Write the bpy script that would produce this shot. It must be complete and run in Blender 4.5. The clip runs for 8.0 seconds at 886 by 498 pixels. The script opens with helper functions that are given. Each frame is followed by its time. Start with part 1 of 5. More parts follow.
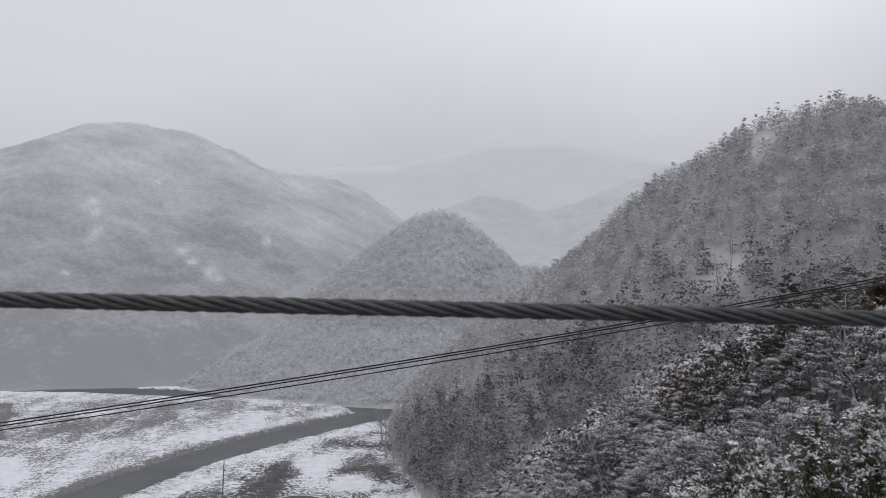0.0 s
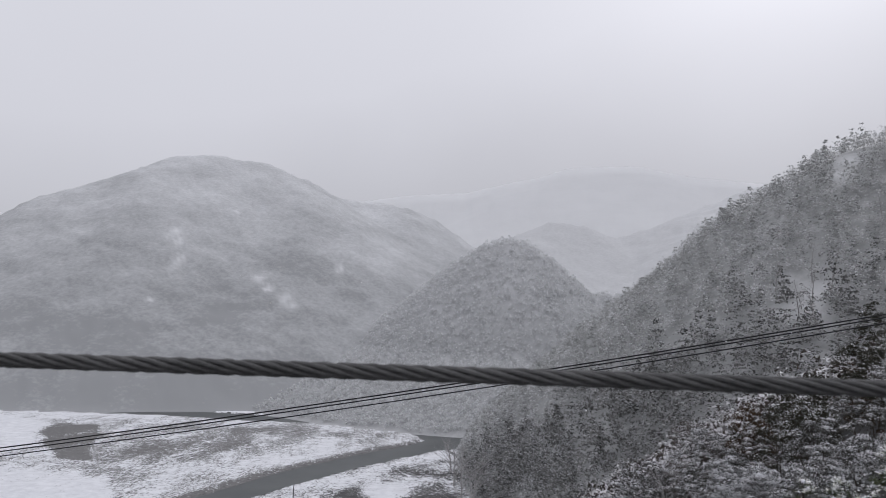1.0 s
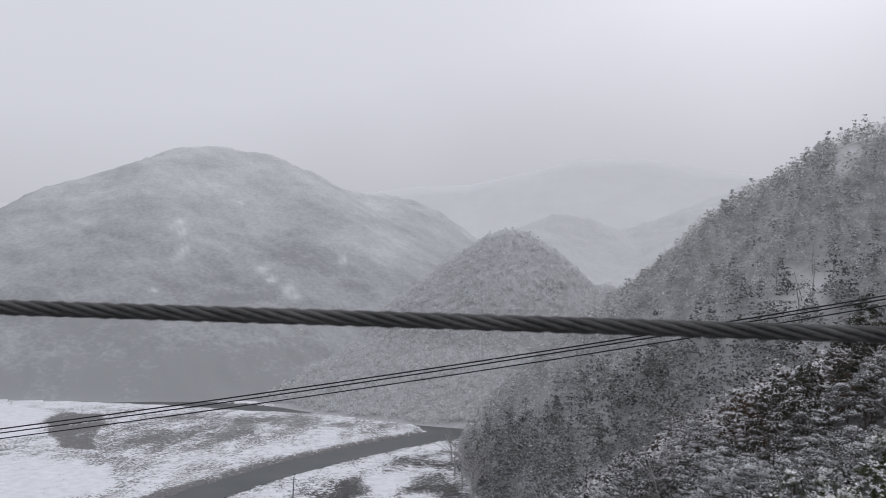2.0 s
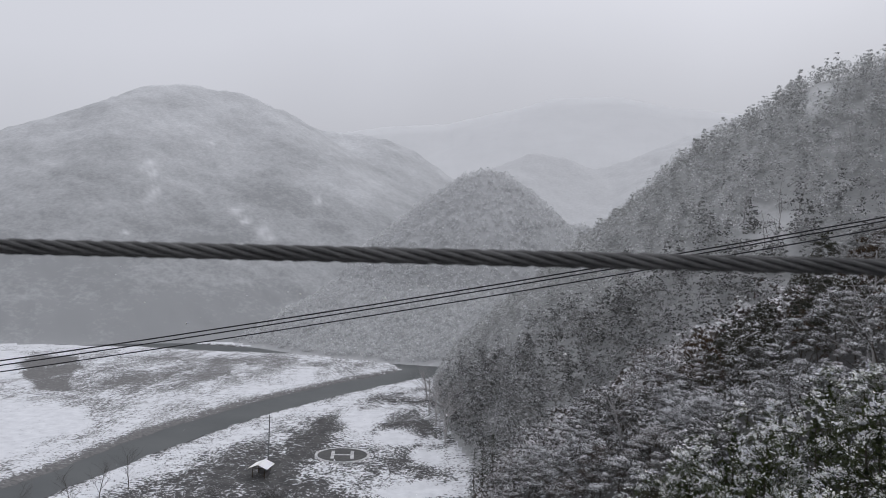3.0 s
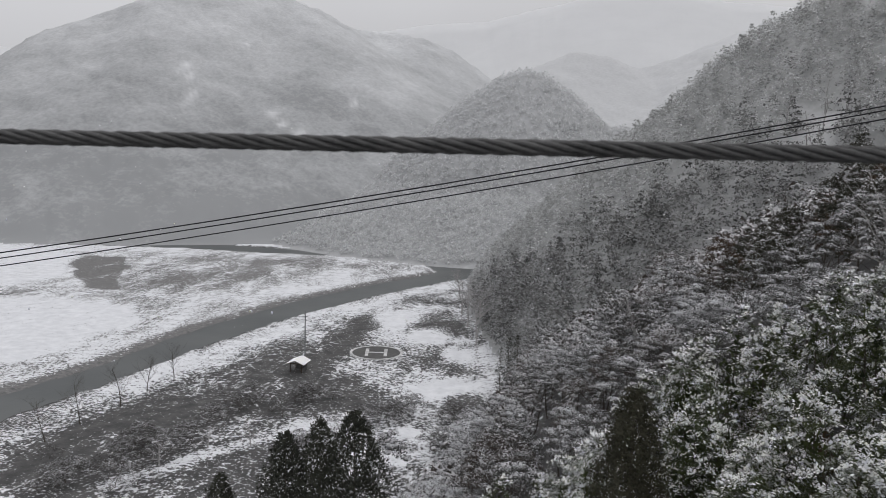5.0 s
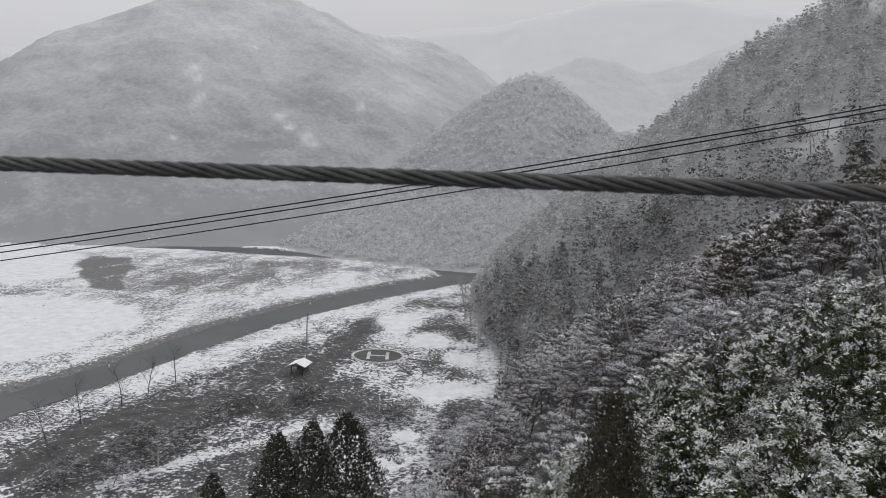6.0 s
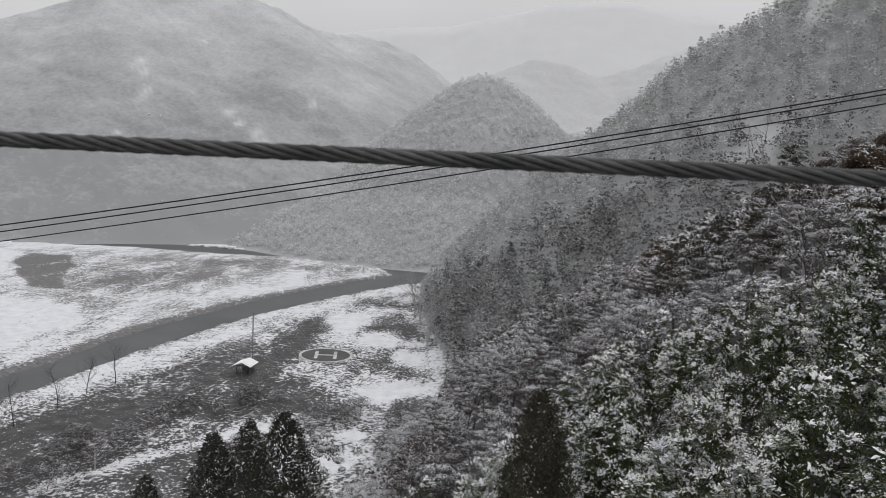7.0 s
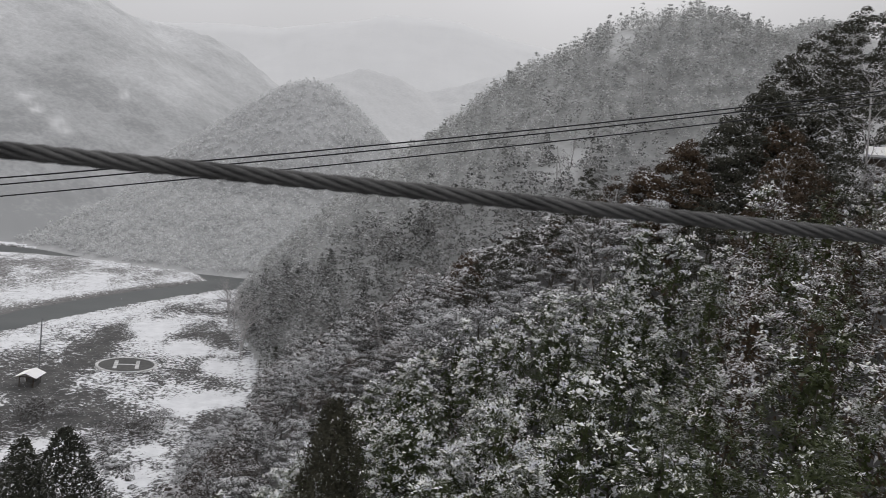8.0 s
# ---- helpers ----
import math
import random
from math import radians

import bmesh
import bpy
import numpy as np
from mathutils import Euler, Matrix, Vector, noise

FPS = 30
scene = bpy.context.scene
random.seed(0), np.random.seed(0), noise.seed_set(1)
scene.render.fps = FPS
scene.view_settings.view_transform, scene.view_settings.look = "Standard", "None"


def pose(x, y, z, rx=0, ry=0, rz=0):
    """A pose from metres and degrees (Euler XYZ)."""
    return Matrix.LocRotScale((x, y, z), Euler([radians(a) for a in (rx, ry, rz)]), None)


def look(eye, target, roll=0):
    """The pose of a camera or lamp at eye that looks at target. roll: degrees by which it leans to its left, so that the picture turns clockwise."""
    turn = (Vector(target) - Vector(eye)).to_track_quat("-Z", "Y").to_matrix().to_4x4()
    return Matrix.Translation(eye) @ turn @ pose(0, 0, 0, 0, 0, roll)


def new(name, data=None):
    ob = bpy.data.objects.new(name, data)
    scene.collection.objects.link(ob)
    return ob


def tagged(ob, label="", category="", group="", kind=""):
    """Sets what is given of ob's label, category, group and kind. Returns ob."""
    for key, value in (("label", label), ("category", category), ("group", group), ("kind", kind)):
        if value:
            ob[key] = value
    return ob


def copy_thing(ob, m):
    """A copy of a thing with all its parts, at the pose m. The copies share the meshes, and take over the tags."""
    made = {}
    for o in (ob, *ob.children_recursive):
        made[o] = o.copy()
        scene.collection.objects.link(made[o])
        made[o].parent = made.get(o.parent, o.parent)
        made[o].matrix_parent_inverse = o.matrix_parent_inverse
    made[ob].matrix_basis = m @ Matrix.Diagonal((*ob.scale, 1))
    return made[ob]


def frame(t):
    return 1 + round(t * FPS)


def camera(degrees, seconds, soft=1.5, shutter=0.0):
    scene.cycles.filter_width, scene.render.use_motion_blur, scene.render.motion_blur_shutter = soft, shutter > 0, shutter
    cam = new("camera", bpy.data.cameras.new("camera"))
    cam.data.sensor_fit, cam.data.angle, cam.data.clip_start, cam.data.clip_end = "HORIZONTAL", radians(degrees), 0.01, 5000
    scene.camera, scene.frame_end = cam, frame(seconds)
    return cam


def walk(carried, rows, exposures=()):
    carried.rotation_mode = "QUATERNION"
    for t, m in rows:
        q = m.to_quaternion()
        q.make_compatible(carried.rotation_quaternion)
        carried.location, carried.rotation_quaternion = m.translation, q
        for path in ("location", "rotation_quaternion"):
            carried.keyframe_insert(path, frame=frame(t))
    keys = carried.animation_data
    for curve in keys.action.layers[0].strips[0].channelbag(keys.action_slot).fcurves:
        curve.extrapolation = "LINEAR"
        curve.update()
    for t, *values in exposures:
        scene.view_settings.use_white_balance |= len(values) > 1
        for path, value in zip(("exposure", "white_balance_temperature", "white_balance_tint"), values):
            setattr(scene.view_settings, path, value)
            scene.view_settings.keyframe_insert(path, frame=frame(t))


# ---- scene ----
cam = camera(62.7, 8.0, soft=0.55, shutter=0.07)
# a small telephone lens, focused on the valley: the rope at arm's length goes soft
cam.data.dof.use_dof, cam.data.dof.focus_distance, cam.data.dof.aperture_fstop = True, 90.0, 27.0
# seconds, along the bridge, height of the eye, yaw to the left, pitch up, roll (lean to the left)
PATH = [
    (0.0, -3.007, 41.811, -1.52, 3.13, 1.95),
    (0.1, -2.921, 41.8018, -1.03, 3.30, 1.98),
    (0.2, -2.835, 41.7981, -0.53, 3.47, 2.01),
    (0.3, -2.749, 41.8086, -0.01, 3.66, 2.04),
    (0.4, -2.663, 41.8201, 0.54, 3.87, 2.06),
    (0.5, -2.577, 41.829, 1.14, 4.11, 2.09),
    (0.6, -2.491, 41.8275, 1.79, 4.38, 2.11),
    (0.7, -2.405, 41.8183, 2.45, 4.64, 2.14),
    (0.8, -2.320, 41.8147, 3.10, 4.87, 2.16),
    (0.9, -2.234, 41.8249, 3.70, 5.03, 2.19),
    (1.0, -2.148, 41.840, 4.20, 5.09, 2.21),
    (1.2, -1.976, 41.8384, 4.85, 5.07, 2.26),
    (1.5, -1.718, 41.837, 5.15, 5.00, 2.30),
    (2.0, -1.289, 41.828, 4.55, 4.40, 2.35),
    (2.3, -1.031, 41.8456, 4.08, 3.95, 2.37),
    (2.4, -0.945, 41.8333, 3.89, 3.69, 2.36),
    (2.5, -0.859, 41.823, 3.68, 3.31, 2.33),
    (2.6, -0.773, 41.8265, 3.43, 2.80, 2.28),
    (2.7, -0.687, 41.8355, 3.16, 2.16, 2.22),
    (2.8, -0.602, 41.8465, 2.91, 1.43, 2.15),
    (2.9, -0.516, 41.8442, 2.70, 0.63, 2.06),
    (3.0, -0.430, 41.835, 2.56, -0.21, 1.97),
    (3.1, -0.344, 41.8261, 2.48, -1.07, 1.88),
    (3.2, -0.258, 41.8273, 2.45, -1.95, 1.81),
    (3.3, -0.177, 41.8366, 2.47, -2.83, 1.72),
    (3.4, -0.086, 41.8417, 2.55, -3.72, 1.59),
    (3.5, 0.000, 41.839, 2.70, -4.59, 1.41),
    (3.6, 0.086, 41.8303, 2.99, -5.45, 1.19),
    (3.7, 0.172, 41.8254, 3.43, -6.25, 0.98),
    (3.8, 0.258, 41.8286, 3.92, -6.94, 0.82),
    (3.9, 0.344, 41.8399, 4.39, -7.50, 0.73),
    (4.0, 0.430, 41.850, 4.74, -7.86, 0.75),
    (4.1, 0.516, 41.8541, 4.97, -8.07, 0.83),
    (4.2, 0.602, 41.8482, 5.14, -8.20, 0.91),
    (4.5, 0.859, 41.852, 5.45, -8.30, 1.15),
    (5.0, 1.289, 41.848, 5.45, -7.90, 1.90),
    (5.3, 1.538, 41.8599, 5.50, -7.68, 2.23),
    (5.4, 1.622, 41.8522, 5.54, -7.64, 2.31),
    (5.5, 1.718, 41.849, 5.60, -7.62, 2.37),
    (5.6, 1.809, 41.8649, 5.68, -7.61, 2.41),
    (5.7, 1.903, 41.8792, 5.79, -7.61, 2.42),
    (5.8, 1.998, 41.8875, 5.89, -7.61, 2.41),
    (5.9, 2.074, 41.8870, 5.98, -7.61, 2.39),
    (6.0, 2.148, 41.872, 6.01, -7.61, 2.38),
    (6.1, 2.234, 41.8653, 5.96, -7.63, 2.38),
    (6.2, 2.320, 41.8688, 5.82, -7.67, 2.39),
    (6.3, 2.405, 41.8750, 5.60, -7.71, 2.41),
    (6.4, 2.491, 41.8812, 5.29, -7.75, 2.45),
    (6.5, 2.577, 41.880, 4.91, -7.76, 2.51),
    (6.6, 2.663, 41.8742, 4.46, -7.74, 2.60),
    (6.7, 2.749, 41.8684, 3.95, -7.69, 2.71),
    (6.8, 2.835, 41.8625, 3.41, -7.63, 2.85),
    (6.9, 2.921, 41.8637, 2.86, -7.55, 3.02),
    (7.0, 3.007, 41.8715, 2.31, -7.47, 3.22),
    (7.1, 3.093, 41.8665, 1.77, -7.38, 3.45),
    (7.2, 3.172, 41.8569, 1.18, -7.29, 3.71),
    (7.3, 3.253, 41.8533, 0.46, -7.18, 4.01),
    (7.4, 3.339, 41.8627, -0.46, -7.06, 4.33),
    (7.5, 3.436, 41.880, -1.66, -6.90, 4.68),
    (7.6, 3.528, 41.8944, -3.19, -6.71, 5.05),
    (7.7, 3.618, 41.8946, -5.00, -6.48, 5.44),
    (7.8, 3.701, 41.8875, -7.03, -6.22, 5.84),
    (7.9, 3.783, 41.8846, -9.19, -5.93, 6.23),
    (8.0, 3.866, 41.888, -11.42, -5.62, 6.62),
]


def eye_pose(x, z, yaw, pitch, roll):
    ahead = Vector((-math.sin(radians(yaw)) * math.cos(radians(pitch)), math.cos(radians(yaw)) * math.cos(radians(pitch)), math.sin(radians(pitch))))
    eye = Vector((x, 0.0, z))
    return look(eye, eye + ahead, roll)


walk(cam, [(t, eye_pose(*row)) for t, *row in PATH], [(0.0, 0.0, 6150, 15), (3.5, 0.0, 6100, 13), (4.2, 0.03, 6300, 12), (5.4, 0.08, 6380, 12), (8.0, 0.12, 6450, 12)])

# ---- light ----
world = bpy.data.worlds.new("overcast")
scene.world = world
world.use_nodes = True
wn, wl = world.node_tree.nodes, world.node_tree.links
wn.clear()
w_out, w_bg = wn.new("ShaderNodeOutputWorld"), wn.new("ShaderNodeBackground")
w_sky = wn.new("ShaderNodeTexSky")
w_sky.sky_type, w_sky.sun_disc = "NISHITA", False
w_sky.sun_elevation, w_sky.sun_rotation, w_sky.dust_density = radians(38), radians(25), 6.0
w_dim = wn.new("ShaderNodeHueSaturation")
w_dim.inputs["Saturation"].default_value, w_dim.inputs["Value"].default_value = 0.12, 0.07
w_co, w_sep, w_ramp = wn.new("ShaderNodeTexCoord"), wn.new("ShaderNodeSeparateXYZ"), wn.new("ShaderNodeValToRGB")
w_noise, w_add = wn.new("ShaderNodeTexNoise"), wn.new("ShaderNodeMath")
w_noise.inputs["Scale"].default_value, w_noise.inputs["Detail"].default_value = 2.2, 4.0
w_add.operation = "MULTIPLY_ADD"
w_add.inputs[1].default_value = 0.16
el = w_ramp.color_ramp.elements
el[0].position, el[0].color = 0.0, (0.36, 0.365, 0.37, 1)
el[1].position, el[1].color = 1.0, (0.80, 0.80, 0.81, 1)
for pos, val in ((0.16, 0.44), (0.27, 0.54), (0.42, 0.68), (0.6, 0.74)):
    e = el.new(pos)
    e.color = (val, val * 1.003, val * 1.012, 1)
w_mix = wn.new("ShaderNodeMixRGB")
w_mix.inputs[0].default_value = 0.9
wl.new(w_co.outputs["Generated"], w_sep.inputs[0])
wl.new(w_co.outputs["Generated"], w_noise.inputs["Vector"])
wl.new(w_noise.outputs["Fac"], w_add.inputs[0])
w_tilt = wn.new("ShaderNodeMath")
w_tilt.operation, w_tilt.inputs[1].default_value = "MULTIPLY_ADD", -0.23
wl.new(w_sep.outputs["X"], w_tilt.inputs[0])
wl.new(w_sep.outputs["Z"], w_tilt.inputs[2])
wl.new(w_tilt.outputs[0], w_add.inputs[2])
wl.new(w_add.outputs[0], w_ramp.inputs[0])
wl.new(w_sky.outputs[0], w_dim.inputs["Color"])
wl.new(w_dim.outputs[0], w_mix.inputs[1])
wl.new(w_ramp.outputs[0], w_mix.inputs[2])
wl.new(w_mix.outputs[0], w_bg.inputs[0])
wl.new(w_bg.outputs[0], w_out.inputs[0])
w_bg.inputs[1].default_value = 1.0

sun = new("sun", bpy.data.lights.new("sun", "SUN"))
sun.data.energy, sun.data.angle, sun.data.color = 0.6, radians(40), (1.0, 0.98, 0.95)
sun.matrix_world = look((60, 120, 200), (0, 0, 0))

# ---- materials ----


class Nodes:
    """A node material under construction: its tree and short ways to add nodes."""

    def __init__(self, name):
        self.mat = bpy.data.materials.new(name)
        self.mat.use_nodes = True
        self.tree = self.mat.node_tree
        self.bsdf = self.tree.nodes["Principled BSDF"]
        self.bsdf.inputs["Specular IOR Level"].default_value = 0.25

    def add(self, kind, **values):
        n = self.tree.nodes.new(kind)
        for k, v in values.items():
            n.inputs[k.replace("_", " ")].default_value = v
        return n

    def link(self, a, b):
        self.tree.links.new(a, b)

    def coords(self):
        return self.add("ShaderNodeTexCoord")

    def noise(self, scale, detail=4.0, rough=0.55, vector=None):
        n = self.add("ShaderNodeTexNoise", Scale=scale, Detail=detail, Roughness=rough)
        if vector is not None:
            self.link(vector, n.inputs["Vector"])
        return n

    def ramp(self, fac, stops):
        n = self.add("ShaderNodeValToRGB")
        e = n.color_ramp.elements
        e[0].position, e[0].color = stops[0][0], (*stops[0][1], 1)
        e[1].position, e[1].color = stops[-1][0], (*stops[-1][1], 1)
        for p, c in stops[1:-1]:
            e.new(p).color = (*c, 1)
        self.link(fac, n.inputs[0])
        return n

    def math(self, op, a, b=0.0, c=0.0):
        n = self.add("ShaderNodeMath")
        n.operation = op
        for k, v in enumerate((a, b, c)):
            if isinstance(v, (int, float)):
                n.inputs[k].default_value = v
            else:
                self.link(v, n.inputs[k])
        return n.outputs[0]

    def mix(self, fac, a, b):
        n = self.add("ShaderNodeMixRGB")
        for k, v in enumerate((fac, a, b)):
            if isinstance(v, (int, float)):
                n.inputs[k].default_value = v
            elif isinstance(v, tuple):
                n.inputs[k].default_value = (*v, 1)
            else:
                self.link(v, n.inputs[k])
        return n.outputs[0]

    def bump(self, height, strength, distance):
        n = self.add("ShaderNodeBump", Strength=strength, Distance=distance)
        self.link(height, n.inputs["Height"])
        self.link(n.outputs[0], self.bsdf.inputs["Normal"])

    def finish(self, colour, rough=0.8, metal=0.0):
        if isinstance(colour, tuple):
            self.bsdf.inputs["Base Color"].default_value = (*colour, 1)
        else:
            self.link(colour, self.bsdf.inputs["Base Color"])
        if isinstance(rough, (int, float)):
            self.bsdf.inputs["Roughness"].default_value = rough
        else:
            self.link(rough, self.bsdf.inputs["Roughness"])
        self.bsdf.inputs["Metallic"].default_value = metal
        return self.mat

    def thin(self, colour, share):
        """Lets part of the light through, as loose snowy twigs and needles do."""
        soft, both = self.add("ShaderNodeBsdfTranslucent"), self.add("ShaderNodeMixShader")
        self.link(colour, soft.inputs["Color"])
        both.inputs[0].default_value = share
        self.link(self.bsdf.outputs[0], both.inputs[1])
        self.link(soft.outputs[0], both.inputs[2])
        self.link(both.outputs[0], self.tree.nodes["Material Output"].inputs["Surface"])


SNOW = (0.80, 0.81, 0.83)


def snowy_leaves(name, dark, light, cover, soft=0.25, grain=3.0, most=1.0, mottle=1.0, thin=0.0, patchy=0.0):
    """Foliage that carries snow on what faces up. cover: 0 is bare, 1 buried."""
    n = Nodes(name)
    geo = n.add("ShaderNodeNewGeometry")
    sep = n.add("ShaderNodeSeparateXYZ")
    n.link(geo.outputs["Normal"], sep.inputs[0])
    big = n.noise(grain * 0.13, 3, vector=geo.outputs["Position"])
    fine = n.noise(grain, 3, vector=geo.outputs["Position"])
    info = n.add("ShaderNodeObjectInfo")
    tone = n.math("MULTIPLY_ADD", geo.outputs["Random Per Island"], 0.6, n.math("MULTIPLY", info.outputs["Random"], 0.4))
    if patchy:
        stand = n.noise(patchy, 2, 0.5, geo.outputs["Position"])
        tone = n.ramp(n.math("MULTIPLY_ADD", geo.outputs["Random Per Island"], 0.12, stand.outputs["Fac"]), [(0.40, (0, 0, 0)), (0.70, (1, 1, 1))]).outputs[0]
    leaf = n.mix(tone, dark, light)
    amount = n.math("ADD", sep.outputs["Z"], n.math("MULTIPLY_ADD", fine.outputs["Fac"], 0.7 * mottle, -0.35 * mottle))
    amount = n.math("ADD", amount, n.math("MULTIPLY_ADD", big.outputs["Fac"], 0.9, -0.45))
    amount = n.math("ADD", amount, n.math("MULTIPLY_ADD", geo.outputs["Random Per Island"], 0.5 * mottle, -0.25 * mottle))
    amount = n.math("ADD", amount, n.math("MULTIPLY_ADD", info.outputs["Random"], 0.7, -0.35))
    edge = 1.15 - 1.1 * cover
    fac = n.ramp(n.math("MULTIPLY_ADD", amount, 0.4, 0.5), [(0.5 + 0.4 * (edge - soft), (0, 0, 0)), (0.5 + 0.4 * (edge + soft), (1, 1, 1))]).outputs[0]
    colour = n.mix(n.math("MULTIPLY", fac, most), leaf, SNOW)
    if thin:
        n.thin(colour, thin)
    return n.finish(colour, 0.75)


def plain_noise(name, a, b, scale, rough=0.8, metal=0.0, bump=0.0, stretch=None, detail=5.0):
    n = Nodes(name)
    co = n.coords()
    v = co.outputs["Object"]
    if stretch:
        m = n.add("ShaderNodeMapping")
        m.inputs["Scale"].default_value = stretch
        n.link(v, m.inputs["Vector"])
        v = m.outputs[0]
    f = n.noise(scale, detail, vector=v)
    g = n.noise(scale * 0.17, 3, vector=v)
    fac = n.math("MULTIPLY_ADD", f.outputs["Fac"], 0.6, n.math("MULTIPLY", g.outputs["Fac"], 0.4))
    r = n.ramp(fac, [(0.32, a), (0.68, b)])
    if bump:
        n.bump(f.outputs["Fac"], 0.6, bump)
    return n.finish(r.outputs[0], rough, metal)


def ground_material():
    """Snow over gravel, grass and forest floor; the 'snow' attribute says how much lies where."""
    n = Nodes("snowy ground")
    geo = n.add("ShaderNodeNewGeometry")
    at, wet = n.add("ShaderNodeAttribute"), n.add("ShaderNodeAttribute")
    at.attribute_name, wet.attribute_name = "snow", "stones"
    pos = geo.outputs["Position"]
    m = n.add("ShaderNodeMapping")
    m.inputs["Rotation"].default_value, m.inputs["Scale"].default_value = (0, 0, radians(-25)), (1.0, 0.38, 1.0)
    n.link(pos, m.inputs["Vector"])
    streak = n.noise(0.12, 6, 0.62, m.outputs[0])
    mid = n.noise(0.42, 6, 0.65, pos)
    fine = n.noise(1.5, 4, 0.74, pos)
    f = n.math("MULTIPLY_ADD", streak.outputs["Fac"], 0.85, n.math("MULTIPLY_ADD", mid.outputs["Fac"], 0.35, n.math("MULTIPLY", fine.outputs["Fac"], 1.25)))
    amount = n.math("ADD", n.math("MULTIPLY_ADD", f, 2.4, -2.94), at.outputs["Fac"])
    fac = n.ramp(amount, [(0.46, (0, 0, 0)), (0.57, (1, 1, 1))]).outputs[0]
    grass = n.ramp(mid.outputs["Fac"], [(0.3, (0.048, 0.048, 0.048)), (0.5, (0.076, 0.075, 0.074)), (0.7, (0.115, 0.113, 0.11))]).outputs[0]
    gravel = n.ramp(fine.outputs["Fac"], [(0.3, (0.10, 0.10, 0.10)), (0.7, (0.24, 0.235, 0.23))]).outputs[0]
    snow = n.ramp(mid.outputs["Fac"], [(0.3, (0.62, 0.63, 0.65)), (0.7, (0.79, 0.80, 0.82))]).outputs[0]
    speck = n.noise(2.6, 2, 0.6, pos)
    dots = n.ramp(n.math("ADD", speck.outputs["Fac"], n.math("MULTIPLY", at.outputs["Fac"], 0.35)), [(0.72, (0, 0, 0)), (0.78, (1, 1, 1))]).outputs[0]
    fac = n.math("MAXIMUM", fac, dots)
    soil = n.mix(wet.outputs["Fac"], grass, gravel)
    n.bump(fine.outputs["Fac"], 0.5, 0.25)
    return n.finish(n.mix(fac, soil, snow), 0.85)


def water_material():
    n = Nodes("still dark water")
    geo = n.add("ShaderNodeNewGeometry")
    f = n.noise(0.9, 4, vector=geo.outputs["Position"])
    g = n.noise(0.05, 3, vector=geo.outputs["Position"])
    col = n.ramp(g.outputs["Fac"], [(0.35, (0.055, 0.062, 0.062)), (0.65, (0.085, 0.092, 0.09))]).outputs[0]
    n.bump(f.outputs["Fac"], 0.25, 0.05)
    n.bsdf.inputs["Specular IOR Level"].default_value = 0.3
    return n.finish(col, 0.35)


def snow_material():
    n = Nodes("fresh snow")
    co = n.coords()
    f = n.noise(60, 4, vector=co.outputs["Object"])
    n.bump(f.outputs["Fac"], 0.4, 0.004)
    n.bsdf.inputs["Subsurface Weight"].default_value = 0.9
    n.bsdf.inputs["Subsurface Radius"].default_value = (0.016, 0.016, 0.018)
    return n.finish((0.95, 0.955, 0.965), 0.7)


def wire_material(name, a, b, metal=0.55, rough=0.55):
    """Weathered wire: dull zinc, grime in streaks along it."""
    n = Nodes(name)
    co = n.coords()
    f = n.noise(900, 3, vector=co.outputs["Object"])
    g = n.noise(22, 4, vector=co.outputs["Object"])
    col = n.ramp(n.math("MULTIPLY_ADD", f.outputs["Fac"], 0.45, n.math("MULTIPLY", g.outputs["Fac"], 0.55)), [(0.35, a), (0.65, b)]).outputs[0]
    n.bump(f.outputs["Fac"], 0.3, 0.0004)
    return n.finish(col, rough, metal)


def clamp_material():
    """Galvanised plate, rust creeping in from the bolts."""
    n = Nodes("rust-stained galvanised plate")
    co = n.coords()
    f = n.noise(70, 5, vector=co.outputs["Object"])
    g = n.noise(420, 4, vector=co.outputs["Object"])
    zinc = n.ramp(g.outputs["Fac"], [(0.3, (0.25, 0.25, 0.23)), (0.7, (0.44, 0.44, 0.405))]).outputs[0]
    rust = n.ramp(g.outputs["Fac"], [(0.3, (0.07, 0.035, 0.02)), (0.7, (0.19, 0.10, 0.06))]).outputs[0]
    fac = n.ramp(f.outputs["Fac"], [(0.48, (0, 0, 0)), (0.62, (1, 1, 1))]).outputs[0]
    n.bump(g.outputs["Fac"], 0.4, 0.0008)
    return n.finish(n.mix(fac, zinc, rust), 0.7, 0.2)


